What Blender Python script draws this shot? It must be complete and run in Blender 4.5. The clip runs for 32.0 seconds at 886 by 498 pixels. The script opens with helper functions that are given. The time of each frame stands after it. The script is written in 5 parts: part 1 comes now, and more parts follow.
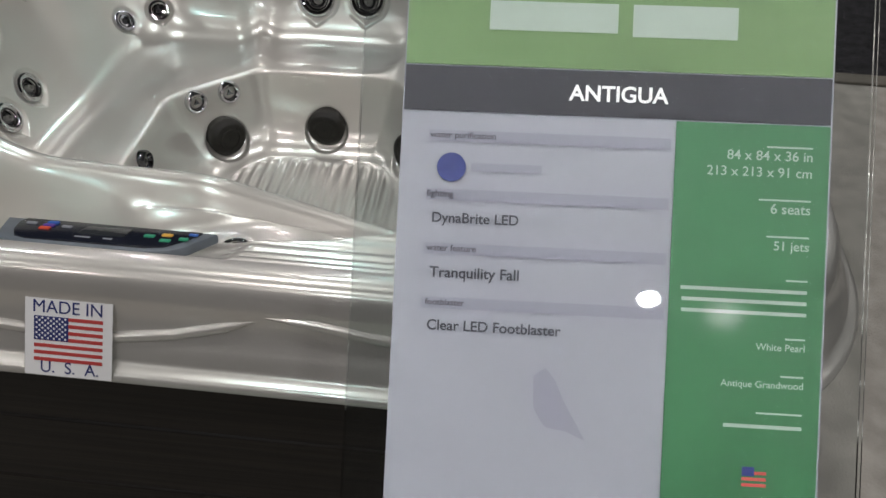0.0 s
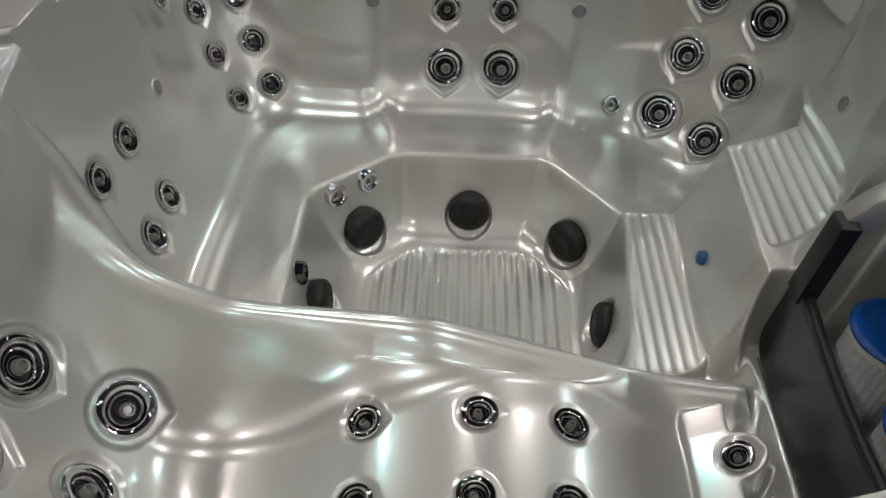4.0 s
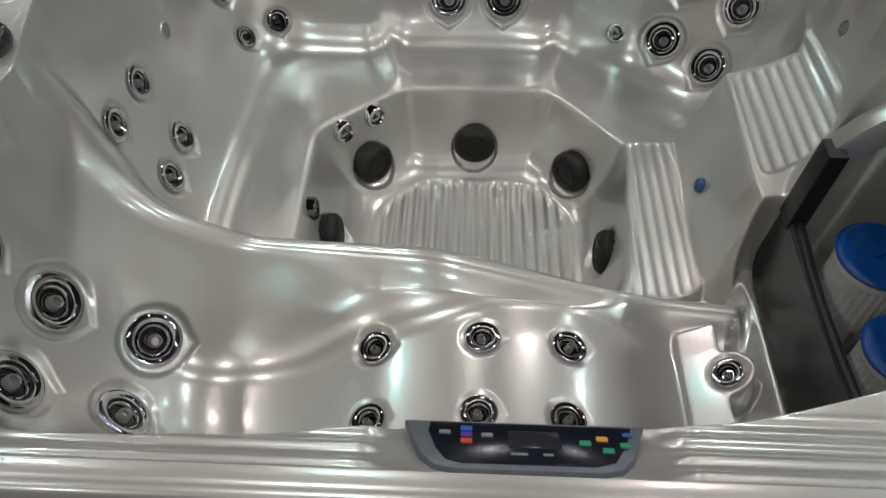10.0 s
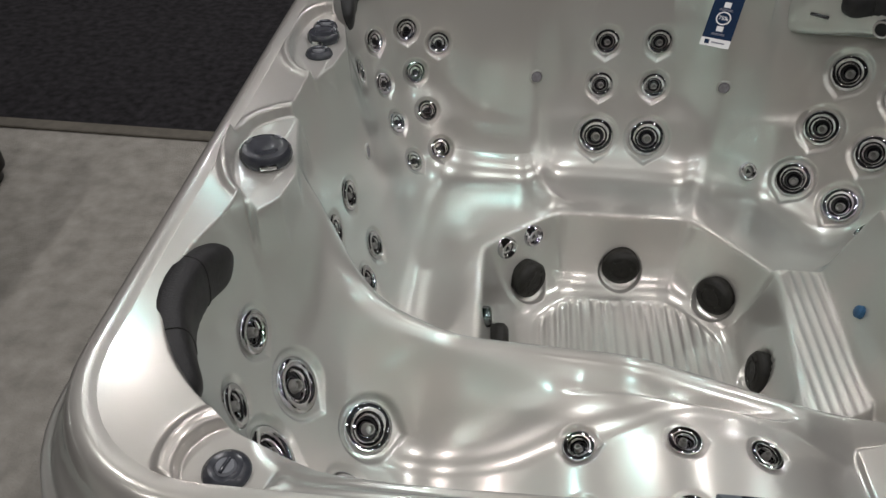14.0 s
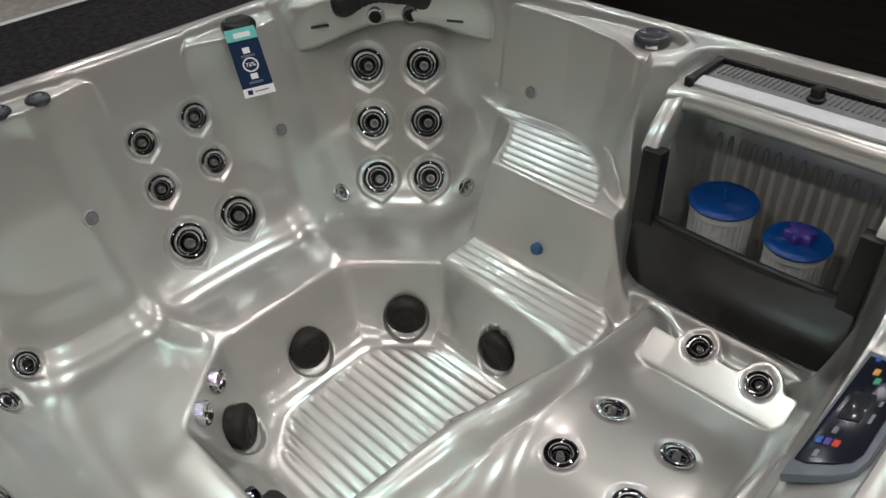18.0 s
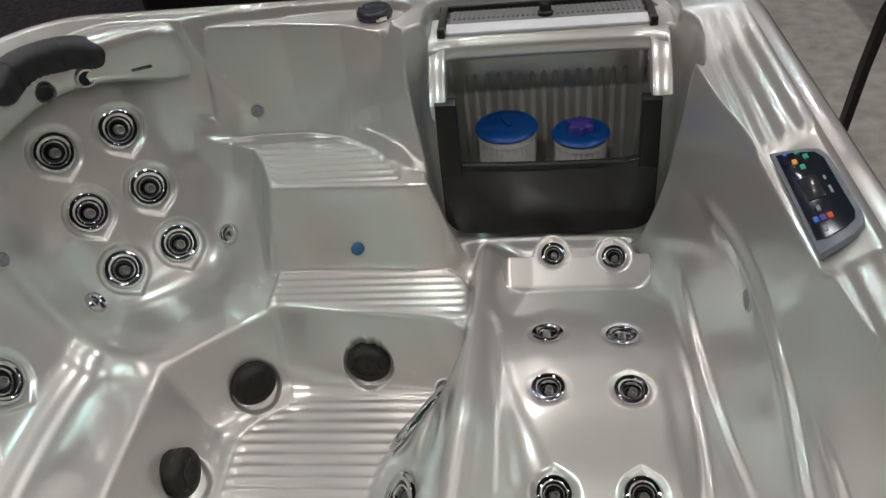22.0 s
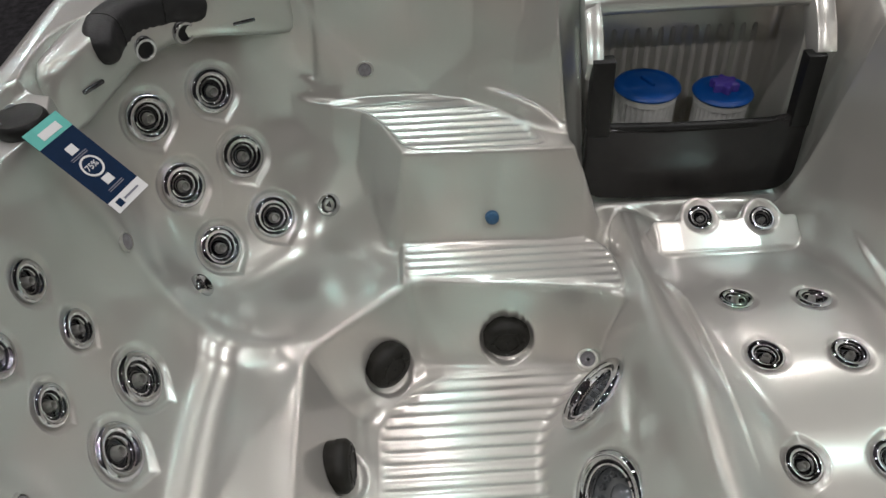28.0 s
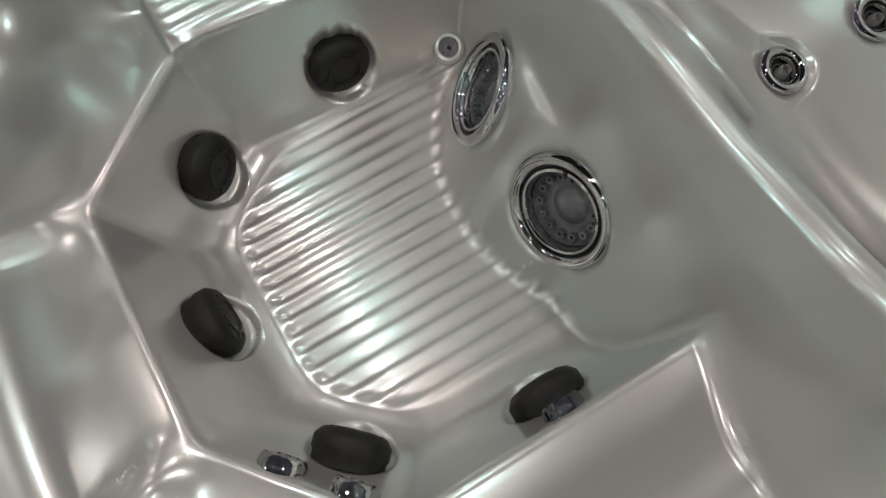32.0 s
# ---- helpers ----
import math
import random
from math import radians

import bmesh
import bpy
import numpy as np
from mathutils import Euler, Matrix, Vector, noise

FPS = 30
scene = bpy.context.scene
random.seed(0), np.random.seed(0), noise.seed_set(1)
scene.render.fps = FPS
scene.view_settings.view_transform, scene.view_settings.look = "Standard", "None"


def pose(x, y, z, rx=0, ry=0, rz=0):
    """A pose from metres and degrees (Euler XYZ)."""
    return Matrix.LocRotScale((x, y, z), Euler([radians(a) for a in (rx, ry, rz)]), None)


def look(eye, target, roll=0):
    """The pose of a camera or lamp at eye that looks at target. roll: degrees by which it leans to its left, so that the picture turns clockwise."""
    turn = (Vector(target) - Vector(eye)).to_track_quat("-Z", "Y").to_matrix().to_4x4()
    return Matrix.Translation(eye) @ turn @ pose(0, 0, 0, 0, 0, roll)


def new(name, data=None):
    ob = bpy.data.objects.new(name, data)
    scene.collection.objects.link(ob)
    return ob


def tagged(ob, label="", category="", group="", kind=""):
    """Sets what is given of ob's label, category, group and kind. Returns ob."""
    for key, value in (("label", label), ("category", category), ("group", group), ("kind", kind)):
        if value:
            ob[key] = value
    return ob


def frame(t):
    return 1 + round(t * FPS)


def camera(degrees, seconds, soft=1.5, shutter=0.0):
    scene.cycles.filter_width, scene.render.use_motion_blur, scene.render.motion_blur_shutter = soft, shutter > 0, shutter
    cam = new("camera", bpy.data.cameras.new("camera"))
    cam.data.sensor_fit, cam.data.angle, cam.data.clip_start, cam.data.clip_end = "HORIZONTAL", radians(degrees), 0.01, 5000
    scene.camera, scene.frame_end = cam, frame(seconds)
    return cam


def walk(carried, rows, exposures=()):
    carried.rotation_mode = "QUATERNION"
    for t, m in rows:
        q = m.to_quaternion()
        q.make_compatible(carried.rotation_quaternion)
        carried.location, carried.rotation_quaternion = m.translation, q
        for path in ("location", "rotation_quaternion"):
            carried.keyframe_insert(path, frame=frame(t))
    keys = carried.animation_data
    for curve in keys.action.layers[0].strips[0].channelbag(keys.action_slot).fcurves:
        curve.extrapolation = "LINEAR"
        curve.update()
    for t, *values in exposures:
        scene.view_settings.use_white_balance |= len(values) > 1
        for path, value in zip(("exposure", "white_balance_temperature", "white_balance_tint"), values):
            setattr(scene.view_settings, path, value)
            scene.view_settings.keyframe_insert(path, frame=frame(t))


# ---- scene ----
cam = camera(60.4, 32.0)
PATH = [
    (0, (0.565, -1.648, 1.574), (0.459, -0.203, 0.195), 2.1),
    (0.5, (0.466, -1.658, 1.574), (0.337, -0.225, 0.183), 1.5),
    (1, (0.37, -1.67, 1.571), (0.246, -0.239, 0.18), 2.3),
    (1.5, (0.298, -1.667, 1.573), (0.16, -0.242, 0.176), 2.1),
    (2, (0.229, -1.623, 1.577), (0.072, -0.208, 0.172), 3.0),
    (2.5, (0.142, -1.55, 1.6), (-0.013, -0.143, 0.187), 3.2),
    (4.5, (-0.1, -1.291, 1.693), (-0.034, 0.135, 0.292), 3.0),
    (5, (-0.106, -1.297, 1.732), (-0.019, 0.214, 0.425), 2.3),
    (5.5, (-0.092, -1.315, 1.758), (-0.022, 0.303, 0.584), 1.8),
    (6, (-0.082, -1.328, 1.752), (-0.054, 0.352, 0.667), 1.3),
    (6.5, (-0.059, -1.34, 1.718), (-0.079, 0.366, 0.673), 0.4),
    (7, (-0.052, -1.325, 1.707), (-0.099, 0.336, 0.593), 0.2),
    (7.5, (-0.062, -1.304, 1.71), (-0.115, 0.29, 0.503), 0.5),
    (8, (-0.085, -1.288, 1.722), (-0.122, 0.246, 0.438), 0.4),
    (8.5, (-0.084, -1.294, 1.722), (-0.12, 0.182, 0.373), 0.1),
    (9, (-0.079, -1.308, 1.74), (-0.111, 0.101, 0.32), 0.4),
    (9.5, (-0.061, -1.334, 1.728), (-0.09, 0.017, 0.254), 0.9),
    (10, (-0.042, -1.356, 1.726), (-0.068, -0.076, 0.189), 1.1),
    (10.5, (-0.037, -1.372, 1.729), (-0.064, -0.16, 0.138), 1.9),
    (11, (-0.048, -1.404, 1.768), (-0.124, -0.181, 0.187), 1.6),
    (11.5, (-0.08, -1.444, 1.789), (-0.276, -0.136, 0.289), 0.7),
    (12, (-0.144, -1.491, 1.792), (-0.44, -0.13, 0.356), 0.6),
    (12.5, (-0.198, -1.517, 1.796), (-0.54, -0.148, 0.378), 1.3),
    (13, (-0.304, -1.547, 1.783), (-0.615, -0.141, 0.395), 2.8),
    (13.5, (-0.37, -1.554, 1.786), (-0.6, -0.097, 0.435), 2.3),
    (15.5, (-0.678, -1.326, 1.794), (-0.326, 0.279, 0.654), 1.2),
    (16, (-0.739, -1.282, 1.781), (-0.217, 0.276, 0.641), 0.0),
    (16.5, (-0.769, -1.247, 1.769), (-0.078, 0.222, 0.6), -0.3),
    (17, (-0.767, -1.194, 1.748), (0.062, 0.181, 0.556), -1.5),
    (17.5, (-0.781, -1.122, 1.73), (0.186, 0.148, 0.524), -2.7),
    (18, (-0.789, -1.058, 1.706), (0.292, 0.101, 0.486), -3.7),
    (18.5, (-0.87, -0.99, 1.689), (0.336, 0.02, 0.455), -2.9),
    (19, (-0.956, -0.927, 1.68), (0.337, -0.065, 0.42), -3.6),
    (19.5, (-1.009, -0.878, 1.678), (0.328, -0.134, 0.391), -4.8),
    (20, (-1.009, -0.841, 1.685), (0.346, -0.176, 0.373), -6.1),
    (20.5, (-0.994, -0.723, 1.679), (0.414, -0.13, 0.388), -6.2),
    (21, (-0.994, -0.653, 1.668), (0.464, -0.117, 0.409), -6.5),
    (21.5, (-1.013, -0.577, 1.671), (0.5, -0.176, 0.425), -5.2),
    (22, (-1.042, -0.476, 1.664), (0.503, -0.238, 0.415), -7.2),
    (22.5, (-1.049, -0.401, 1.659), (0.465, -0.356, 0.353), -8.1),
    (23, (-0.987, -0.343, 1.639), (0.489, -0.442, 0.293), -9.4),
    (23.5, (-0.927, -0.277, 1.608), (0.503, -0.517, 0.231), -10.7),
    (24, (-0.915, -0.234, 1.581), (0.44, -0.583, 0.151), -11.1),
    (24.5, (-0.922, -0.158, 1.58), (0.294, -0.596, 0.053), -10.0),
    (25, (-0.931, -0.096, 1.594), (0.211, -0.46, -0.006), -10.6),
    (25.5, (-0.944, -0.047, 1.573), (0.191, -0.288, -0.056), -10.3),
    (27.5, (-0.967, 0.123, 1.637), (0.437, 0.068, 0.214), -2.3),
    (28, (-0.954, 0.165, 1.643), (0.532, 0.143, 0.304), -2.7),
    (28.5, (-0.897, 0.157, 1.626), (0.623, 0.198, 0.328), -3.6),
    (29, (-0.834, 0.14, 1.584), (0.606, 0.239, 0.199), -4.5),
    (29.5, (-0.816, 0.17, 1.538), (0.513, 0.236, 0.045), -6.3),
    (30, (-0.795, 0.207, 1.507), (0.435, 0.116, -0.067), -9.9),
    (30.5, (-0.752, 0.2, 1.455), (0.332, 0.011, -0.214), -12.3),
    (31, (-0.697, 0.173, 1.396), (0.255, -0.019, -0.353), -15.5),
    (31.5, (-0.643, 0.172, 1.338), (0.224, -0.053, -0.45), -15.0),
    (32, (-0.578, 0.179, 1.298), (0.206, -0.075, -0.524), -13.2),
]
walk(cam, [(t, look(eye, target, roll)) for t, eye, target, roll in PATH], exposures=[(0.0, 0.0), (2.5, 0.0), (4.5, -0.3), (5.0, -0.25), (6.0, 0.12), (7.0, 0.22), (8.0, -0.03), (9.0, -0.2), (11.0, -0.35), (13.0, -0.2), (15.5, 0.15), (18.0, 0.0), (19.0, 0.0), (20.0, -0.08), (21.0, -0.02), (22.0, 0.08), (23.5, 0.03), (24.0, -0.03), (25.0, -0.36), (25.5, -0.42), (27.5, -0.05), (29.0, 0.13), (30.0, -0.13), (32.0, -0.45)])

# ---- light: a trade hall with round high-bay lamps under a dark ceiling ----
world = bpy.data.worlds.new("hall_world")
scene.world = world
world.use_nodes = True
world.node_tree.nodes["Background"].inputs[0].default_value = (0.95, 0.97, 1.0, 1)
world.node_tree.nodes["Background"].inputs[1].default_value = 0.10
LAMP_Z = 6.4
LAMP_POWER = 45.5
for lx in (-4.45, -1.05, 2.35, 5.75, 9.15):
    for ly in (-6.9, -3.3, 0.3, 3.9, 7.5):
        lamp = bpy.data.lights.new("high_bay_lamp", "AREA")
        lamp.shape, lamp.size, lamp.energy = "DISK", 0.24, LAMP_POWER
        lamp.color = (0.998, 0.982, 0.988)
        ob = new("high_bay_lamp", lamp)
        ob.matrix_world = pose(lx, ly, LAMP_Z)


# ---- materials ----
def material(name, color, rough=0.5, metal=0.0, noise_scale=0.0, vary=0.0, bump=0.0, bump_scale=80.0, coat=0.0, alpha=1.0, spec=0.5):
    m = bpy.data.materials.new(name)
    m.use_nodes = True
    nt = m.node_tree
    b = nt.nodes["Principled BSDF"]
    b.inputs["Base Color"].default_value = (*color, 1)
    b.inputs["Roughness"].default_value = rough
    b.inputs["Metallic"].default_value = metal
    b.inputs["Coat Weight"].default_value = coat
    b.inputs["Coat Roughness"].default_value = 0.06
    b.inputs["Specular IOR Level"].default_value = spec
    if noise_scale or bump:
        co = nt.nodes.new("ShaderNodeTexCoord")
    if noise_scale:
        n = nt.nodes.new("ShaderNodeTexNoise")
        n.inputs["Scale"].default_value, n.inputs["Detail"].default_value = noise_scale, 6
        r = nt.nodes.new("ShaderNodeValToRGB")
        r.color_ramp.elements[0].position, r.color_ramp.elements[1].position = 0.3, 0.7
        r.color_ramp.elements[0].color = (*[c * (1 - vary) for c in color], 1)
        r.color_ramp.elements[1].color = (*[min(1, c * (1 + vary)) for c in color], 1)
        nt.links.new(co.outputs["Object"], n.inputs["Vector"])
        nt.links.new(n.outputs["Fac"], r.inputs["Fac"])
        nt.links.new(r.outputs["Color"], b.inputs["Base Color"])
    if bump:
        n2 = nt.nodes.new("ShaderNodeTexNoise")
        n2.inputs["Scale"].default_value, n2.inputs["Detail"].default_value = bump_scale, 4
        bp = nt.nodes.new("ShaderNodeBump")
        bp.inputs["Strength"].default_value, bp.inputs["Distance"].default_value = bump, 0.004
        nt.links.new(co.outputs["Object"], n2.inputs["Vector"])
        nt.links.new(n2.outputs["Fac"], bp.inputs["Height"])
        nt.links.new(bp.outputs["Normal"], b.inputs["Normal"])
    return m


def pearl_material():
    """Pearl acrylic: satin mica flakes under a clear gloss coat, with a faint green and rose play of colour."""
    m = bpy.data.materials.new("white_pearl_acrylic")
    m.use_nodes = True
    nt = m.node_tree
    b = nt.nodes["Principled BSDF"]
    co = nt.nodes.new("ShaderNodeTexCoord")
    big = nt.nodes.new("ShaderNodeTexNoise")
    big.inputs["Scale"].default_value, big.inputs["Detail"].default_value = 2.2, 3
    ramp = nt.nodes.new("ShaderNodeValToRGB")
    ramp.color_ramp.elements[0].position, ramp.color_ramp.elements[1].position = 0.35, 0.68
    ramp.color_ramp.elements[0].color = (0.575, 0.540, 0.495, 1)
    ramp.color_ramp.elements[1].color = (0.610, 0.585, 0.545, 1)
    nt.links.new(co.outputs["Object"], big.inputs["Vector"])
    nt.links.new(big.outputs["Fac"], ramp.inputs["Fac"])
    nt.links.new(ramp.outputs["Color"], b.inputs["Base Color"])
    fine = nt.nodes.new("ShaderNodeTexNoise")
    fine.inputs["Scale"].default_value, fine.inputs["Detail"].default_value = 900.0, 2
    bp = nt.nodes.new("ShaderNodeBump")
    bp.inputs["Strength"].default_value, bp.inputs["Distance"].default_value = 0.06, 0.001
    nt.links.new(co.outputs["Object"], fine.inputs["Vector"])
    nt.links.new(fine.outputs["Fac"], bp.inputs["Height"])
    nt.links.new(bp.outputs["Normal"], b.inputs["Normal"])
    b.inputs["Metallic"].default_value = 0.5
    b.inputs["Roughness"].default_value = 0.29
    b.inputs["Thin Film Thickness"].default_value = 420.0
    b.inputs["Thin Film IOR"].default_value = 1.4
    b.inputs["Coat Weight"].default_value = 0.9
    b.inputs["Coat Roughness"].default_value = 0.07
    # flakes of mica that shine turquoise in some places and rose in others
    flakes = nt.nodes.new("ShaderNodeBsdfGlossy")
    flakes.inputs["Roughness"].default_value = 0.16
    drift = nt.nodes.new("ShaderNodeTexNoise")
    drift.inputs["Scale"].default_value, drift.inputs["Detail"].default_value = 3.1, 2
    tint = nt.nodes.new("ShaderNodeValToRGB")
    tint.color_ramp.elements[0].position, tint.color_ramp.elements[1].position = 0.46, 0.69
    tint.color_ramp.elements.new(0.57).color = (0.80, 0.80, 0.77, 1)
    tint.color_ramp.elements[0].color, tint.color_ramp.elements[2].color = (0.22, 0.95, 0.90, 1), (1.0, 0.70, 0.66, 1)
    nt.links.new(co.outputs["Object"], drift.inputs["Vector"])
    nt.links.new(drift.outputs["Fac"], tint.inputs["Fac"])
    nt.links.new(tint.outputs["Color"], flakes.inputs["Color"])
    mix = nt.nodes.new("ShaderNodeMixShader")
    mix.inputs[0].default_value = 0.08
    nt.links.new(b.outputs[0], mix.inputs[1])
    nt.links.new(flakes.outputs[0], mix.inputs[2])
    nt.links.new(mix.outputs[0], nt.nodes["Material Output"].inputs[0])
    return m


def board_material(name, dark, light, rough=0.5, grain=46.0):
    """Wood-grain composite: long level streaks over a slow drift of tone."""
    m = bpy.data.materials.new(name)
    m.use_nodes = True
    nt = m.node_tree
    b = nt.nodes["Principled BSDF"]
    co = nt.nodes.new("ShaderNodeTexCoord")
    mp = nt.nodes.new("ShaderNodeMapping")
    mp.inputs["Scale"].default_value = (1.6, 1.6, grain)
    n = nt.nodes.new("ShaderNodeTexNoise")
    n.inputs["Scale"].default_value, n.inputs["Detail"].default_value = 2.0, 8
    r = nt.nodes.new("ShaderNodeValToRGB")
    r.color_ramp.elements[0].position, r.color_ramp.elements[1].position = 0.36, 0.70
    r.color_ramp.elements[0].color, r.color_ramp.elements[1].color = (*dark, 1), (*light, 1)
    bp = nt.nodes.new("ShaderNodeBump")
    bp.inputs["Strength"].default_value, bp.inputs["Distance"].default_value = 0.3, 0.002
    nt.links.new(co.outputs["Object"], mp.inputs["Vector"])
    nt.links.new(mp.outputs["Vector"], n.inputs["Vector"])
    nt.links.new(n.outputs["Fac"], r.inputs["Fac"])
    nt.links.new(n.outputs["Fac"], bp.inputs["Height"])
    nt.links.new(r.outputs["Color"], b.inputs["Base Color"])
    nt.links.new(bp.outputs["Normal"], b.inputs["Normal"])
    b.inputs["Roughness"].default_value = rough
    b.inputs["Specular IOR Level"].default_value = 0.3
    return m


PEARL = pearl_material()
CHROME = material("chrome", (0.62, 0.615, 0.62), 0.03, 1.0)
DARK_CHROME = material("dark_smoked_chrome", (0.13, 0.13, 0.14), 0.06, 1.0)
SMOKE = material("smoky_clear_plastic", (0.10, 0.105, 0.11), 0.12, 0, 25, 0.35, coat=0.6)
CUP = material("dark_jet_cup", (0.006, 0.006, 0.007), 0.3, spec=0.3)
NOZZLE = material("grey_translucent_plastic", (0.26, 0.255, 0.24), 0.16, 0.3)
BLACK = material("black_plastic", (0.010, 0.0095, 0.009), 0.38, 0, 60, 0.2, 0.1, 300, spec=0.35)
SUCTION = material("black_suction_plastic", (0.013, 0.0115, 0.009), 0.48, 0, 40, 0.3, 0.3, 500, spec=0.35)
PILLOW = material("dark_grey_foam", (0.018, 0.017, 0.0175), 0.45, 0, 50, 0.2, 0.25, 260, spec=0.4)
DOOR = material("charcoal_gloss_plastic", (0.019, 0.0175, 0.017), 0.24, 0, 30, 0.10, spec=0.45)
CABINET = board_material("dark_brown_composite", (0.006, 0.0046, 0.0037), (0.017, 0.013, 0.0098))
BROWN = board_material("brown_wood_composite", (0.030, 0.014, 0.009), (0.085, 0.038, 0.022), 0.45)
DARK_TUB = board_material("black_brown_composite", (0.005, 0.004, 0.0035), (0.013, 0.010, 0.008))
KNOB = material("slate_grey_plastic", (0.034, 0.036, 0.044), 0.24, 0, 60, 0.15)
KNOB_TOP = material("pale_grey_plastic", (0.16, 0.165, 0.18), 0.35)
BLUE = material("blue_plastic", (0.0015, 0.048, 0.21), 0.3, 0, 30, 0.1, spec=0.35)
PURPLE = material("violet_plastic", (0.055, 0.035, 0.24), 0.3)
WHITE_FABRIC = material("white_filter_fabric", (0.62, 0.61, 0.58), 0.8, 0, 60, 0.08, 0.3, 200)
LENS = material("grey_light_lens", (0.20, 0.19, 0.20), 0.25, 0, 150, 0.25)
PLUG = material("blue_rubber", (0.03, 0.10, 0.20), 0.35, 0, 200, 0.3)
LIGHT_CARPET = material("light_grey_carpet", (0.275, 0.257, 0.228), 0.95, 0, 13, 0.20, 1.0, 140, spec=0.1)
DARK_CARPET = material("charcoal_carpet", (0.022, 0.0205, 0.022), 0.95, 0, 26, 0.45, 0.8, 220, spec=0.1)
WALL = material("dark_hall_paint", (0.03, 0.03, 0.033), 0.9, 0, 2, 0.1)
WHITE_PLASTIC = material("frosted_white_plastic", (0.62, 0.62, 0.62), 0.35, 0, 40, 0.05)
BAY_GREY = material("grey_bay_acrylic", (0.50, 0.475, 0.44), 0.4)
CLEAR_GREY = material("clear_grey_plastic", (0.20, 0.20, 0.195), 0.2, 0, 60, 0.1)
PANEL_GREY = material("slate_panel_plastic", (0.13, 0.15, 0.17), 0.35, 0, 50, 0.1)
PANEL_FACE = material("blue_black_overlay", (0.010, 0.012, 0.020), 0.16)
SCREEN = material("dark_display", (0.03, 0.033, 0.036), 0.08)
KEY_GREY = material("grey_key", (0.22, 0.23, 0.25), 0.4)
KEY_BLUE = material("blue_key", (0.03, 0.12, 0.45), 0.4)
KEY_VIOLET = material("violet_key", (0.10, 0.05, 0.30), 0.4)
KEY_RED = material("red_key", (0.60, 0.07, 0.03), 0.4)
KEY_GREEN = material("green_key", (0.03, 0.30, 0.16), 0.4)
KEY_YELLOW = material("yellow_key", (0.70, 0.38, 0.06), 0.4)
STICKER_WHITE = material("white_vinyl", (0.72, 0.71, 0.70), 0.4)
FLAG_RED = material("red_print", (0.42, 0.045, 0.04), 0.45)
FLAG_BLUE = material("navy_print", (0.015, 0.025, 0.13), 0.45)
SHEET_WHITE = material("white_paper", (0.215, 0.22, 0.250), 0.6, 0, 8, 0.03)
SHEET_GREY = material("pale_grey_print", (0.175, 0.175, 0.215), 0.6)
INK = material("charcoal_print", (0.028, 0.028, 0.038), 0.6)
SIGN_GREEN_PALE = material("leaf_green_print", (0.085, 0.155, 0.052), 0.5, 0, 10, 0.08)
SIGN_GREEN = material("green_print", (0.018, 0.105, 0.036), 0.5, 0, 9, 0.12)
SIGN_DARK = material("slate_print", (0.011, 0.0105, 0.017), 0.5, 0, 30, 0.08)
PRINT_PALE = material("pale_print", (0.25, 0.30, 0.26), 0.6)
TAG_NAVY = material("navy_card", (0.004, 0.018, 0.052), 0.6, 0, 40, 0.1, spec=0.12)
TAG_TEAL = material("turquoise_card", (0.10, 0.46, 0.40), 0.45, 0, 40, 0.08)
EDGE = material("brown_grey_edging", (0.10, 0.088, 0.07), 0.8, 0, 20, 0.2, 0.3, 120)
WHITE_EDGE = material("pale_edging", (0.55, 0.55, 0.53), 0.7, 0, 12, 0.12)
TAPE_RED = material("red_tape", (0.45, 0.02, 0.02), 0.5)
GLASS = material("clear_acrylic", (0.95, 0.97, 0.97), 0.02)
GLASS.node_tree.nodes["Principled BSDF"].inputs["Transmission Weight"].default_value = 1.0
GLASS.node_tree.nodes["Principled BSDF"].inputs["IOR"].default_value = 1.45


# ---- mesh helpers ----
def mesh_object(name, verts, faces, mat, parent=None, label="", smooth=True, angle=0.7):
    me = bpy.data.meshes.new(name)
    me.from_pydata([tuple(v) for v in verts], [], [tuple(f) for f in faces])
    if smooth:
        me.shade_smooth()
        if angle < 3:
            me.set_sharp_from_angle(angle=angle)
    me.materials.append(mat)
    ob = new(name, me)
    if parent:
        ob.parent = parent
    if label:
        ob["label"] = label
    return ob


def part(name, bm, mat, parent=None, label="", smooth=True, angle=0.7):
    """Links a bmesh as one mesh object under a thing or a part."""
    me = bpy.data.meshes.new(name)
    bm.normal_update()
    bm.to_mesh(me)
    bm.free()
    if smooth:
        me.shade_smooth()
        me.set_sharp_from_angle(angle=angle)
    me.materials.append(mat)
    ob = new(name, me)
    if parent:
        ob.parent = parent
    if label:
        ob["label"] = label
    return ob


def thing(name, label, category, group="", kind="", at=None):
    ob = new(name)
    ob.empty_display_size = 0.1
    if at is not None:
        ob.matrix_world = at
    return tagged(ob, label, category, group, kind)


def box(sx, sy, sz, m=None, bevel=0.0, segments=2):
    bm = bmesh.new()
    bmesh.ops.create_cube(bm, size=1.0, matrix=(m or Matrix()) @ Matrix.Diagonal((sx, sy, sz, 1)))
    if bevel:
        bmesh.ops.bevel(bm, geom=bm.edges[:], offset=bevel, segments=segments, affect="EDGES", profile=0.5)
    return bm


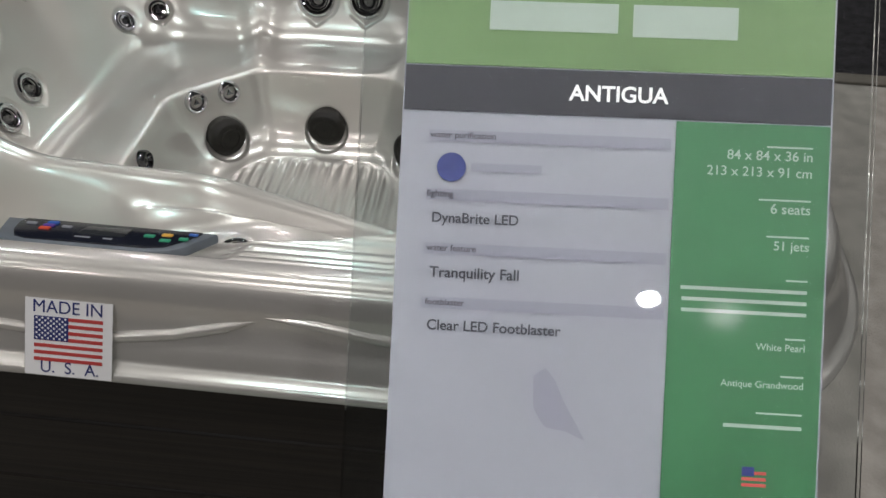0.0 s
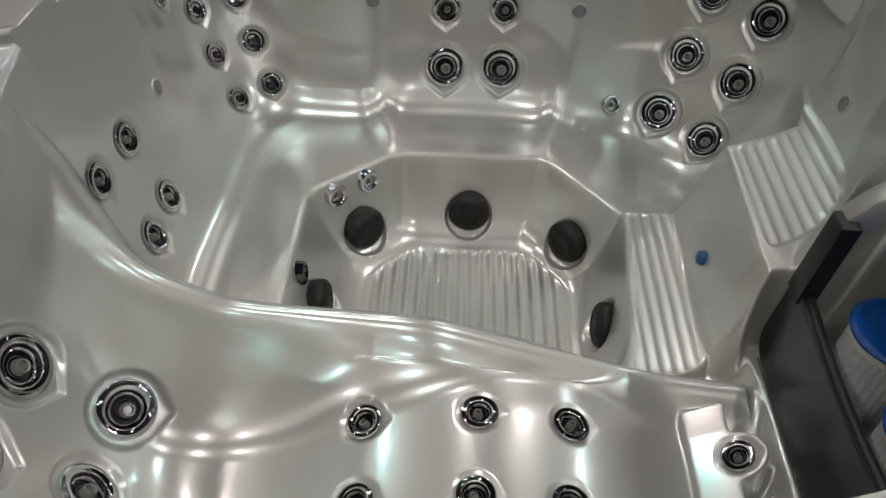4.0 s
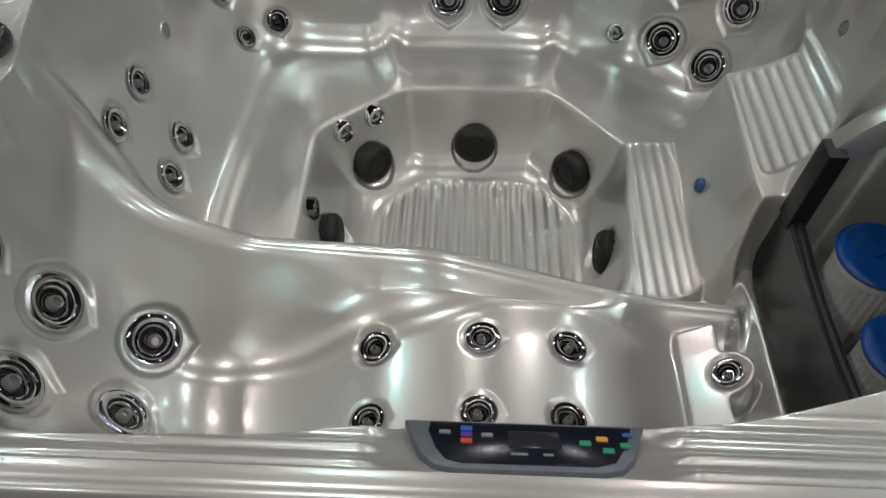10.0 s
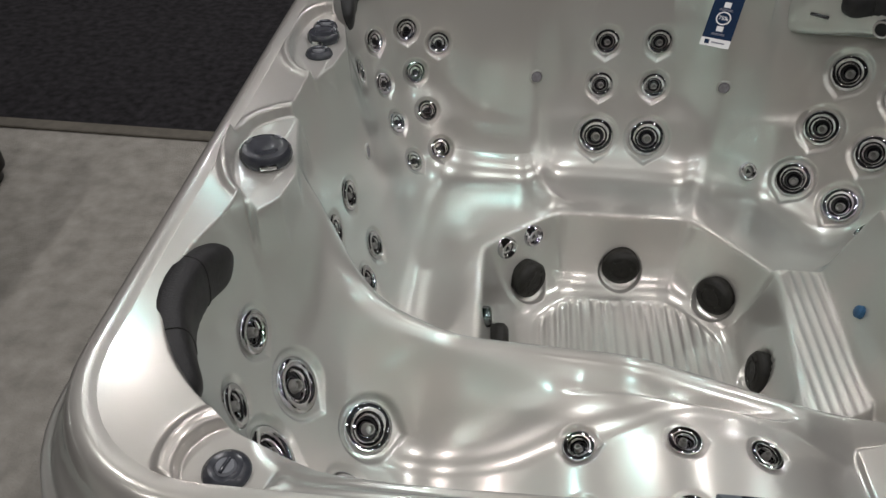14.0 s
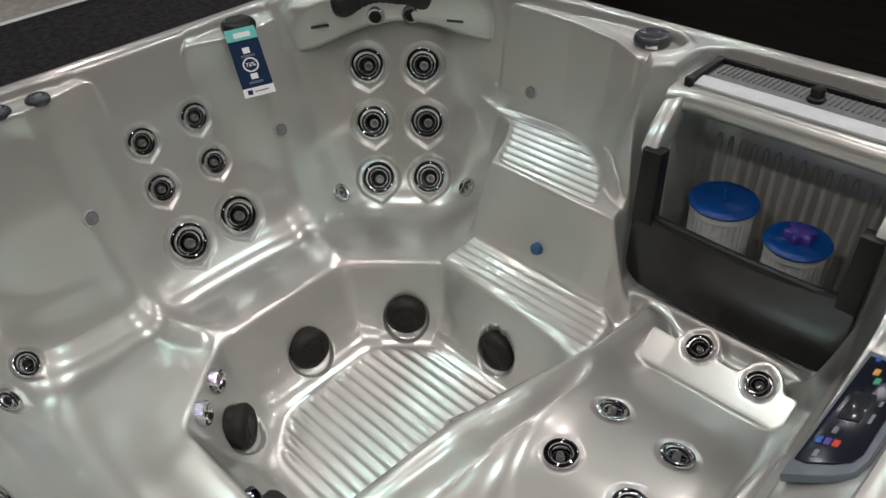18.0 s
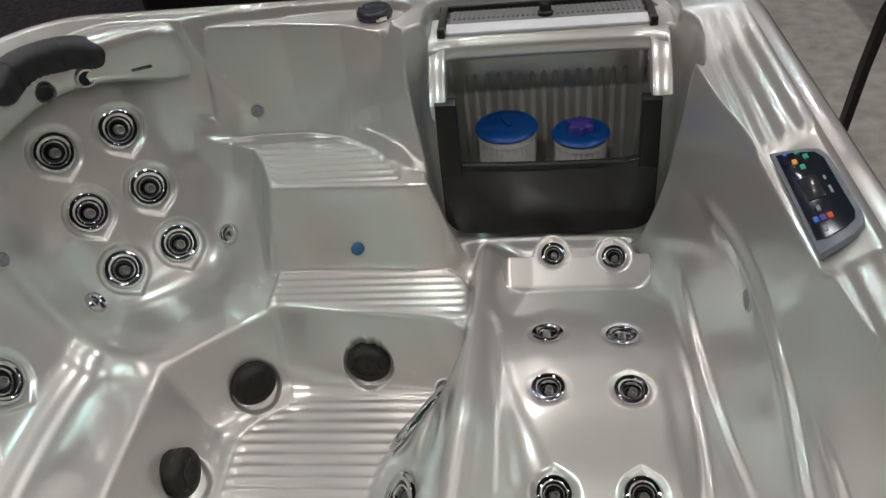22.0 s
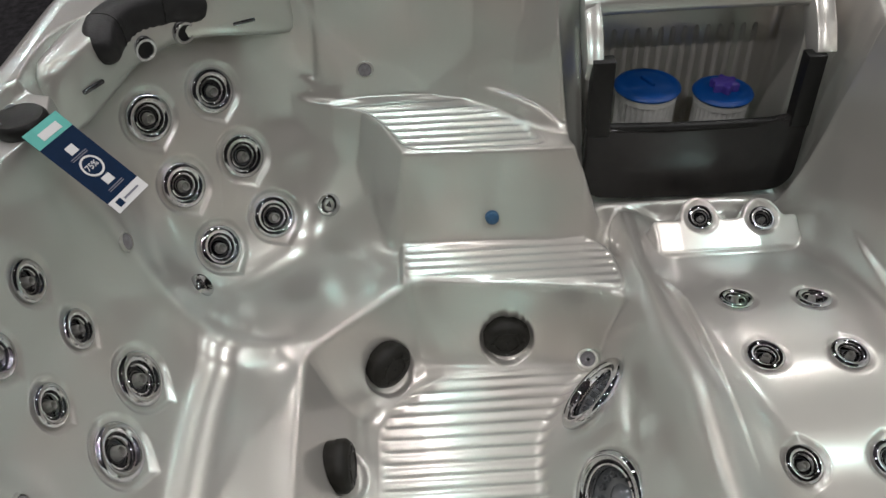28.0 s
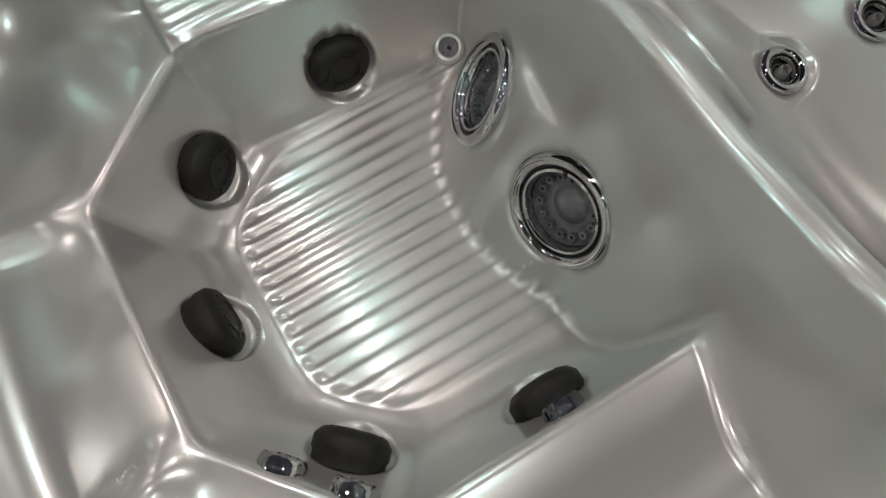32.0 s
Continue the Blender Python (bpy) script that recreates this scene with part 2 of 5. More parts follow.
def lathe(profile, seg=28, m=None):
    """A surface of revolution round z through (radius, height) pairs."""
    bm = bmesh.new()
    rings = []
    for r, z in profile:
        if r < 1e-6:
            rings.append([bm.verts.new((0, 0, z))])
        else:
            rings.append([bm.verts.new((r * math.cos(2 * math.pi * k / seg), r * math.sin(2 * math.pi * k / seg), z)) for k in range(seg)])
    for a, b in zip(rings, rings[1:]):
        for k in range(seg):
            j = (k + 1) % seg
            if len(a) == 1:
                bm.faces.new((a[0], b[k], b[j]))
            elif len(b) == 1:
                bm.faces.new((a[k], a[j], b[0]))
            else:
                bm.faces.new((a[k], a[j], b[j], b[k]))
    bmesh.ops.recalc_face_normals(bm, faces=bm.faces[:])
    if m is not None:
        bm.transform(m)
    return bm


def tube(points, radius, seg=10, closed=False, radii=None):
    """A round bar along points."""
    bm = bmesh.new()
    pts = [Vector(p) for p in points]
    rings = []
    n = len(pts)
    for i, p in enumerate(pts):
        t = (pts[(i + 1) % n] - pts[i - 1]) if closed else (pts[min(i + 1, n - 1)] - pts[max(i - 1, 0)])
        q = t.to_track_quat("Z", "Y")
        r = radii[i] if radii else radius
        rings.append([bm.verts.new(p + q @ Vector((r * math.cos(2 * math.pi * k / seg), r * math.sin(2 * math.pi * k / seg), 0))) for k in range(seg)])
    for i in range(n if closed else n - 1):
        a, b = rings[i], rings[(i + 1) % n]
        for k in range(seg):
            j = (k + 1) % seg
            bm.faces.new((a[k], a[j], b[j], b[k]))
    if not closed:
        bm.faces.new(rings[0][::-1])
        bm.faces.new(rings[-1])
    bmesh.ops.recalc_face_normals(bm, faces=bm.faces[:])
    return bm


def prism(outline, z0, z1, bevel=0.0, m=None, segments=2):
    """A flat outline of (x, y) pairs, raised from z0 to z1."""
    bm = bmesh.new()
    low = [bm.verts.new((x, y, z0)) for x, y in outline]
    top = [bm.verts.new((x, y, z1)) for x, y in outline]
    n = len(outline)
    f_top = bm.faces.new(top)
    bm.faces.new(low[::-1])
    for k in range(n):
        bm.faces.new((low[k], low[(k + 1) % n], top[(k + 1) % n], top[k]))
    bmesh.ops.recalc_face_normals(bm, faces=bm.faces[:])
    if bevel:
        bmesh.ops.bevel(bm, geom=list(f_top.edges), offset=bevel, segments=segments, affect="EDGES", profile=0.5)
    if m is not None:
        bm.transform(m)
    return bm


def rounded(half_x, half_y, r, seg=8):
    """The outline of a rectangle with round corners."""
    pts = []
    for cx, cy, a0 in ((half_x - r, half_y - r, 0), (r - half_x, half_y - r, 90), (r - half_x, r - half_y, 180), (half_x - r, r - half_y, 270)):
        for k in range(seg + 1):
            a = radians(a0 + 90 * k / seg)
            pts.append((cx + r * math.cos(a), cy + r * math.sin(a)))
    return pts


def facing(p, n, up=(0, 0, 1)):
    """The pose at p whose z axis points along n, with its y axis as near to up as it can be."""
    z = Vector(n).normalized()
    y = Vector(up) - z * z.dot(Vector(up))
    y = y.normalized() if y.length > 1e-4 else Vector((0, 1, 0))
    x = y.cross(z)
    return Matrix.Translation(p) @ Matrix((x, y, z)).transposed().to_4x4()


# ---- setting ----
def sheet(name, x0, x1, y0, y1, z, mat, label, nx=2, ny=2):
    bm = bmesh.new()
    bmesh.ops.create_grid(bm, x_segments=nx, y_segments=ny, size=0.5, matrix=Matrix.Translation(((x0 + x1) / 2, (y0 + y1) / 2, z)) @ Matrix.Diagonal((x1 - x0, y1 - y0, 1, 1)))
    return tagged(part(name, bm, mat, None, "", False), label, name.split("_")[0], kind="structure")


sheet("floor", -14, 14, -14, 14, 0.0, LIGHT_CARPET, "light grey mottled carpet on the hall floor")
sheet("floor_aisle", -14, 14, 1.2, 4.36, 0.006, DARK_CARPET, "charcoal carpet of the aisle")
for nm, sx, sy, x, y in (("wall_north", 28, 0.2, 0, 14), ("wall_south", 28, 0.2, 0, -14), ("wall_east", 0.2, 28, 14, 0), ("wall_west", 0.2, 28, -14, 0)):
    tagged(part(nm, box(sx, sy, 7.2, Matrix.Translation((x, y, 3.6))), WALL, None, "", False), "plain dark wall of the hall", "wall", kind="structure")
tagged(part("ceiling", box(28.4, 28.4, 0.2, Matrix.Translation((0, 0, 7.3))), WALL, None, "", False), "plain dark ceiling of the hall", "ceiling", kind="structure")

# ---- the tub's shell: one moulded sheet, as heights over a plan ----
def signed(px, py, poly):
    """The distance from a polygon's edge, below zero inside it; from its box, where the place is far from it."""
    xs, ys = [p[0] for p in poly], [p[1] for p in poly]
    far = np.hypot(np.maximum(np.maximum(min(xs) - px, px - max(xs)), 0), np.maximum(np.maximum(min(ys) - py, py - max(ys)), 0))
    near = far < 0.2
    if not near.all():
        far[near] = signed(px[near], py[near], poly)
        return far
    d = np.full(px.shape, 1e9)
    inside = np.zeros(px.shape, bool)
    for (ax, ay), (bx, by) in zip(poly, poly[1:] + poly[:1]):
        ex, ey = bx - ax, by - ay
        t = np.clip(((px - ax) * ex + (py - ay) * ey) / (ex * ex + ey * ey + 1e-15), 0, 1)
        d = np.minimum(d, (px - ax - t * ex) ** 2 + (py - ay - t * ey) ** 2)
        cross = ((ay > py) != (by > py)) & (px < ex * (py - ay) / (ey if ey else 1e-12) + ax)
        inside ^= cross
    return np.where(inside, -1, 1) * np.sqrt(d)


def smax(a, b, k):
    h = np.clip(0.5 + 0.5 * (a - b) / k, 0, 1)
    return b + (a - b) * h + k * h * (1 - h)


def smin(a, b, k):
    return -smax(-a, -b, k)


def step(a, b, v):
    t = np.clip((v - a) / (b - a), 0, 1)
    return t * t * (3 - 2 * t)


def eased(poly, r):
    """A polygon with its corners rounded off over the length r."""
    out = []
    n = len(poly)
    for i, (x, y) in enumerate(poly):
        a, b = poly[i - 1], poly[(i + 1) % n]
        la, lb = math.hypot(a[0] - x, a[1] - y), math.hypot(b[0] - x, b[1] - y)
        ka, kb = min(r, 0.5 * la) / la, min(r, 0.5 * lb) / lb
        p, q = (x + (a[0] - x) * ka, y + (a[1] - y) * ka), (x + (b[0] - x) * kb, y + (b[1] - y) * kb)
        for t in (0.0, 0.33, 0.67, 1.0):
            out.append(((1 - t) ** 2 * p[0] + 2 * t * (1 - t) * x + t * t * q[0], (1 - t) ** 2 * p[1] + 2 * t * (1 - t) * y + t * t * q[1]))
    return out


def soft_line(table, v, width=0.05):
    """Straight pieces through a table of pairs, with the corners smoothed away."""
    xs = np.linspace(-1.2, 1.2, 481)
    ys = np.interp(xs, [p[0] for p in table], [p[1] for p in table])
    k = max(1, int(width / 0.005))
    for _ in range(2):
        ys = np.convolve(np.pad(ys, k, mode="edge"), np.ones(2 * k + 1) / (2 * k + 1), "valid")
    return np.interp(v, xs, ys)


# inner outlines of the basin at three heights
BASIN_TOP = [(-0.50, 0.95), (-0.32, 0.945), (-0.22, 0.975), (0.22, 0.975), (0.31, 0.95), (0.42, 0.97), (0.50, 0.985), (0.66, 0.985), (0.97, 0.74), (0.96, 0.55),
             (0.94, 0.40), (0.94, 0.285), (0.908, 0.085), (0.838, -0.05), (0.755, -0.135), (0.685, -0.20), (0.680, -0.24), (0.680, -0.775), (0.60, -0.832), (0.30, -0.90), (-0.10, -0.915),
             (-0.33, -0.945), (-0.485, -0.955), (-0.62, -0.945), (-0.79, -0.90), (-0.90, -0.80), (-0.96, -0.68), (-0.965, -0.55), (-0.93, -0.44),
             (-0.915, -0.30), (-0.90, -0.05), (-0.89, 0.30), (-0.905, 0.42), (-0.925, 0.55), (-0.94, 0.75), (-0.84, 0.88), (-0.68, 0.93)]
BASIN_MID = [(-0.50, 0.83), (-0.31, 0.82), (-0.22, 0.885), (0.20, 0.89), (0.31, 0.82), (0.42, 0.86), (0.55, 0.90), (0.63, 0.895), (0.69, 0.84), (0.82, 0.71),
             (0.90, 0.62), (0.935, 0.48), (0.933, 0.28), (0.902, 0.08), (0.828, -0.05), (0.74, -0.125), (0.672, -0.215), (0.676, -0.77), (0.60, -0.82), (0.40, -0.855),
             (0.06, -0.875), (-0.20, -0.875), (-0.50, -0.87), (-0.70, -0.84), (-0.80, -0.80), (-0.86, -0.70), (-0.86, -0.50), (-0.845, -0.38), (-0.83, -0.20),
             (-0.825, -0.05), (-0.82, 0.10), (-0.785, 0.29), (-0.805, 0.40), (-0.828, 0.52), (-0.850, 0.63), (-0.81, 0.76), (-0.72, 0.84), (-0.60, 0.86)]
BASIN_LOW = [(-0.45, 0.77), (-0.31, 0.76), (-0.20, 0.80), (0.18, 0.80), (0.31, 0.755), (0.40, 0.80), (0.45, 0.835), (0.55, 0.845), (0.63, 0.775), (0.755, 0.64),
             (0.83, 0.55), (0.81, 0.44), (0.70, 0.34), (0.62, 0.27), (0.605, 0.20), (0.595, 0.0), (0.615, -0.25), (0.648, -0.32), (0.650, -0.525), (0.640, -0.74), (0.575, -0.79),
             (0.30, -0.80), (-0.20, -0.80), (-0.55, -0.79), (-0.66, -0.70), (-0.695, -0.55), (-0.695, -0.42), (-0.72, -0.30), (-0.755, -0.10), (-0.75, 0.10),
             (-0.74, 0.30), (-0.745, 0.50), (-0.72, 0.635), (-0.635, 0.74), (-0.55, 0.77)]
BASIN_TOP, BASIN_MID, BASIN_LOW = eased(BASIN_TOP, 0.06), eased(BASIN_MID, 0.07), eased(BASIN_LOW, 0.08)
Z_TOP, Z_MID, Z_LOW = 0.895, 0.58, 0.32
TREAD = [(0.628, 0.232), (0.76, 0.290), (0.84, 0.340), (0.88, 0.42), (0.905, 0.53), (1.1, 0.60), (1.1, -0.222), (0.618, -0.222), (0.615, -0.147)]
TREAD_Z, STEP_Z = 0.548, 0.300
WELL_TOP = [(-0.435, -0.33), (-0.440, 0.272), (-0.212, 0.467), (0.222, 0.482), (0.432, 0.240), (0.378, -0.215), (0.335, -0.295), (0.25, -0.33)]
WELL_LOW = [(-0.285, -0.30), (-0.275, 0.20), (-0.155, 0.325), (0.195, 0.33), (0.315, 0.18), (0.325, -0.30)]
WELL_TOP, WELL_LOW = eased(WELL_TOP, 0.035), eased(WELL_LOW, 0.06)
WELL_Z, FLOOR_Z = 0.285, 0.05
CREST = [(0.62, -0.345, 0.335), (0.40, -0.338, 0.350), (0.16, -0.33, 0.41), (-0.08, -0.325, 0.475), (-0.27, -0.315, 0.47), (-0.49, -0.315, 0.48), (-0.656, -0.30, 0.545),
         (-0.75, -0.25, 0.63), (-0.81, -0.20, 0.76), (-0.90, -0.17, 0.88)]
BED = ((-0.80, 0.36), (-0.62, 0.275), (-0.50, 0.255), (-0.36, 0.29), (-0.205, 0.375), (0.02, 0.428), (0.20, 0.408), (0.33, 0.36), (0.44, 0.30), (0.56, 0.285))
CORNER_SEAT = eased([(0.39, 0.92), (0.37, 0.66), (0.43, 0.52), (0.56, 0.36), (0.66, 0.32), (0.84, 0.45), (0.90, 0.60), (0.60, 0.95)], 0.12)
LOW_STEP = eased([(0.415, 0.250), (0.588, 0.250), (0.568, -0.190), (0.545, -0.262), (0.490, -0.296), (0.36, -0.302), (0.370, -0.235)], 0.03)
REST = [(0.450, -0.405), (0.452, -0.772), (0.532, -0.775), (0.528, -0.600), (0.530, -0.400)]
REST_LOBES = [(0.533, -0.524), (0.525, -0.685)]
# rounded ridges between the seats
BOLSTERS = [((-0.325, 0.84), (-0.215, 0.50), 0.024), ((0.315, 0.84), (0.225, 0.50), 0.024)]
RIBBED = eased([(0.638, 0.226), (0.76, 0.284), (0.835, 0.335), (0.862, 0.40), (0.885, 0.46), (0.905, 0.34), (0.903, 0.17), (0.862, 0.05), (0.785, -0.05), (0.70, -0.108), (0.632, -0.140)], 0.04)
DOOR_FRONT = eased([(0.608, -0.230), (0.608, -0.804), (0.75, -0.814), (0.75, -0.224)], 0.045)
FILTER_PIT = [(0.650, -0.262), (0.650, -0.775), (0.93, -0.775), (0.93, -0.262)]
# shelves for the knobs, each with the hollow of the rim behind it
LEDGES = [([(-0.54, 0.947), (-0.345, 0.905), (-0.15, 0.955), (-0.30, 0.985), (-0.40, 0.985)], [(-0.54, 0.94), (-0.35, 0.87), (-0.15, 0.94), (-0.26, 0.982), (-0.43, 0.982)]),
          ([(0.13, 0.955), (0.30, 0.885), (0.42, 0.915), (0.44, 0.985), (0.2, 0.985)], [(0.13, 0.95), (0.30, 0.86), (0.43, 0.90), (0.43, 0.985), (0.2, 0.98)]),
          ([(-0.89, 0.14), (-0.858, 0.227), (-0.845, 0.33), (-0.875, 0.468), (-0.94, 0.553), (-0.985, 0.45), (-0.985, 0.30)],
           [(-0.89, 0.12), (-0.82, 0.33), (-0.935, 0.56), (-0.985, 0.47), (-0.987, 0.30), (-0.96, 0.20)]),
          ([(-0.885, -0.04), (-0.865, -0.14), (-0.838, -0.26), (-0.850, -0.345), (-0.885, -0.395), (-0.94, -0.32), (-0.985, -0.20), (-0.965, -0.09)],
           [(-0.88, -0.02), (-0.80, -0.26), (-0.87, -0.40), (-0.95, -0.33), (-0.988, -0.22), (-0.975, -0.09)]),
          ([(0.952, 0.44), (0.975, 0.34), (0.985, 0.1), (0.985, -0.1), (0.93, -0.175), (0.838, -0.085), (0.902, 0.03), (0.938, 0.2)],
           [(0.93, 0.44), (0.965, 0.34), (0.987, 0.1), (0.987, -0.1), (0.93, -0.178), (0.80, -0.10), (0.86, 0.02), (0.90, 0.2)])]
GRILL_HOLLOW = eased([(0.68, -0.235), (0.76, -0.215), (0.94, -0.215), (0.985, -0.26), (0.985, -0.79), (0.945, -0.845), (0.72, -0.84), (0.67, -0.82), (0.655, -0.25)], 0.03)
# thin raised lines moulded into the wall beside the lounger
SWEEPS = [([(0.50, -0.835, 0.592), (0.285, -0.875, 0.670), (0.036, -0.888, 0.680), (-0.11, -0.889, 0.668), (-0.198, -0.889, 0.650), (-0.313, -0.881, 0.610), (-0.452, -0.870, 0.582), (-0.60, -0.845, 0.545)], 0.014, 0.032),
          ([(-0.17, -0.889, 0.656), (-0.315, -0.899, 0.682), (-0.43, -0.899, 0.671), (-0.54, -0.884, 0.645), (-0.66, -0.862, 0.61)], 0.011, 0.020),
          ([(0.44, -0.815, 0.440), (0.310, -0.826, 0.438), (-0.01, -0.820, 0.428), (-0.20, -0.836, 0.452), (-0.30, -0.843, 0.474), (-0.475, -0.849, 0.511), (-0.59, -0.842, 0.530), (-0.70, -0.815, 0.535)], 0.014, 0.040)]


def well_height(px, py):
    """The foot well: floor, concave walls, and the dome that holds the two large jets."""
    top, low = signed(px, py, WELL_TOP), signed(px, py, WELL_LOW)
    t = np.maximum(low, 0) / (np.maximum(low, 0) + np.maximum(-top, 0) + 1e-6)
    z = FLOOR_Z + (WELL_Z - FLOOR_Z) * np.where(top > 0, 1 + top * 5.0, 0.20 * t + 0.80 * t ** 2.6)
    dome = 0.61 - 1.65 * np.hypot((px + 0.02) * 0.93, py + 0.40)
    z = smax(z, np.minimum(dome, 0.34), 0.03)
    ribs = 0.0068 * (1 - np.abs(np.sin(np.pi * px / 0.0345)) ** 3)
    return z - ribs * step(0.004, 0.03, -low) * step(0.075, 0.055, z)


def base_height(px, py):
    """The rim, the walls and the seats, before they are evened out."""
    top, mid, low = signed(px, py, BASIN_TOP), signed(px, py, BASIN_MID), signed(px, py, BASIN_LOW)
    south = step(-0.80, -0.89, py) * step(0.82, 0.62, np.abs(px))
    rim = 0.905 - 0.055 * step(-1.02, -0.90, py) * south
    panel_gap = step(0.16, 0.20, np.abs(px - 0.055))
    rim = rim + 0.0042 * np.cos(2 * np.pi * (py + 0.985) / 0.031) * step(-1.0, -0.985, py) * step(-0.89, -0.915, py) * south * panel_gap * step(-0.75, -0.45, px)
    rim = rim - 0.010 * (1 - panel_gap) * south
    z_top = Z_TOP - 0.050 * south
    tu = np.maximum(-top, 0) / (np.maximum(-top, 0) + np.maximum(mid, 0) + 1e-6)
    tl = np.maximum(-mid, 0) / (np.maximum(-mid, 0) + np.maximum(low, 0) + 1e-6)
    wall = np.where(top > 0, rim, np.where(mid > 0, z_top - (z_top - Z_MID) * tu, np.where(low > 0, Z_MID - (Z_MID - Z_LOW) * tl, Z_LOW + low * 1.6)))
    # seats: a bowl in the corner by the steps, shallow hollows elsewhere
    bowl = signed(px, py, CORNER_SEAT)
    seat = 0.288 - 0.044 * step(0.01, 0.19, signed(px, py, WELL_TOP))
    seat = seat - 0.050 * step(0.02, -0.16, bowl)
    bed = soft_line(BED, px) - 0.022 * step(-0.755, -0.805, py) - 0.008 * step(-0.47, -0.41, py) * step(-0.30, -0.05, px)
    crest_y = np.interp(px, [c[0] for c in CREST[::-1]], [c[1] for c in CREST[::-1]])
    seat = np.where(py < crest_y, bed, seat)
    z = smax(wall, seat, np.where(py < crest_y, 0.09, 0.10))
    for ledge, hollow in LEDGES:
        swell = smax(z, 0.875 - 11.0 * np.maximum(signed(px, py, ledge) - 0.006, 0), 0.06)
        z = np.minimum(swell, np.maximum(z, 0.885))
    return z, top


def segment_distance(px, py, a, b):
    ex, ey = b[0] - a[0], b[1] - a[1]
    t = np.clip(((px - a[0]) * ex + (py - a[1]) * ey) / (ex * ex + ey * ey), 0, 1)
    return np.hypot(px - a[0] - t * ex, py - a[1] - t * ey)


def detail_height(z, px, py):
    """Steps, foot well, ridge and hollows, worked into the even walls."""
    for a, b, tall in BOLSTERS:
        z = z + tall * np.exp(-(segment_distance(px, py, a, b) / 0.040) ** 2) * step(-0.01, 0.09, signed(px, py, WELL_TOP))
    # the step's ribs, then the upper tread
    low_step = signed(px, py, LOW_STEP)
    z = np.where(low_step < 0.02, smax(z, STEP_Z - 3.0 * np.maximum(low_step, 0), 0.012), z)
    z = z - 0.0045 * (1 - np.abs(np.sin(np.pi * (px - 0.42) / 0.029)) ** 3) * step(0.0, -0.018, low_step) * step(0.36, 0.335, z)
    tread = signed(px, py, TREAD)
    z = smax(z, TREAD_Z - 4.0 * np.maximum(tread, 0), soft_line([(-1, 0.030), (-0.15, 0.030), (0.0, 0.045), (0.28, 0.055), (1, 0.055)], py))
    ribbed = signed(px, py, RIBBED)
    z = np.where(ribbed < 0.18, smin(z, TREAD_Z + 4.0 * np.maximum(ribbed, 0), 0.012), z)
    z = z - 0.0050 * (1 - np.abs(np.sin(np.pi * (px - 0.645) / 0.0335)) ** 3) * step(0.0, -0.016, ribbed)
    z = z + 0.0035 * np.exp(-((ribbed + 0.002) / 0.0055) ** 2) * step(0.585, 0.56, z)
    # foot well, then the ridge between it and the lounger
    z = np.where(signed(px, py, WELL_TOP) < 0.06, smin(z, well_height(px, py), 0.02), z)
    ys, zs = soft_line([(c[0], c[1]) for c in CREST[::-1]], px, 0.04), soft_line([(c[0], c[2]) for c in CREST[::-1]], px, 0.04)
    off = (py - ys) * soft_line([(-1, 0.6), (-0.95, 0.6), (-0.7, 0.75), (-0.5, 1.0), (1, 1.0)], px, 0.06)
    fall = np.where(off > 0, soft_line([(-1, 6.0), (-0.85, 6.0), (-0.72, 5.0), (-0.56, 2.4), (-0.40, 2.6), (0.15, 2.8), (0.28, 6.0), (1, 6.0)], px), soft_line([(-1, 2.8), (-0.90, 2.8), (-0.80, 2.9), (-0.65, 2.6), (-0.45, 2.0), (-0.25, 1.5), (0.0, 1.2), (0.5, 1.1), (1, 1.1)], px, 0.08))
    round_off = np.where(off > 0, soft_line([(-1, 0.05), (-0.78, 0.05), (-0.58, 0.045), (1, 0.042)], px, 0.08),
                         soft_line([(-1, 0.08), (-0.76, 0.06), (-0.58, 0.035), (1, 0.040)], px, 0.08))
    ridge = zs + 0.004 - fall * (np.sqrt(off ** 2 + round_off ** 2) - round_off)
    z = smax(z, ridge, np.where(off > 0, soft_line([(-1, 0.05), (-0.76, 0.05), (-0.60, 0.08), (-0.44, 0.07), (-0.36, 0.03), (1, 0.03)], px, 0.04), soft_line([(-1, 0.14), (-0.6, 0.22), (-0.3, 0.17), (0.0, 0.06), (1, 0.04)], px, 0.08)))
    # the foot rest of the lounger
    plate = signed(px, py, eased(REST, 0.012))
    for cx, cy in REST_LOBES:
        plate = smin(plate, np.hypot(px - cx, py - cy) - 0.050, 0.012)
    rest = 0.362 + 0.60 * (px - 0.530) + 0.05 * np.maximum(py + 0.47, 0) - 5.0 * np.maximum(plate, 0)
    z = np.where(px > 0.40, smax(z, rest, 0.008), z)
    # hollows and shelves for the knobs, the grill and the filter pit
    for ledge, hollow in LEDGES:
        z = smin(z, 0.880 + 5.0 * np.maximum(signed(px, py, eased(hollow, 0.05)), 0), 0.004)
        fold = signed(px, py, eased(hollow, 0.05))
        z = z + 0.007 * np.exp(-((fold - 0.014) / 0.010) ** 2) * step(0.884, 0.896, z)
        z = smax(z, np.minimum(0.880, 0.880 - 16.0 * np.maximum(signed(px, py, ledge), 0)), 0.004)
    z = smin(z, 0.884 + 4.0 * np.maximum(np.hypot(px + 0.762, py + 0.958) - 0.066, 0), 0.006)
    z = z + 0.008 * np.exp(-((np.hypot(px + 0.762, py + 0.958) - 0.086) / 0.009) ** 2) * step(0.884, 0.896, z)
    z = smin(z, 0.866 + 4.0 * np.maximum(signed(px, py, GRILL_HOLLOW), 0), 0.006)
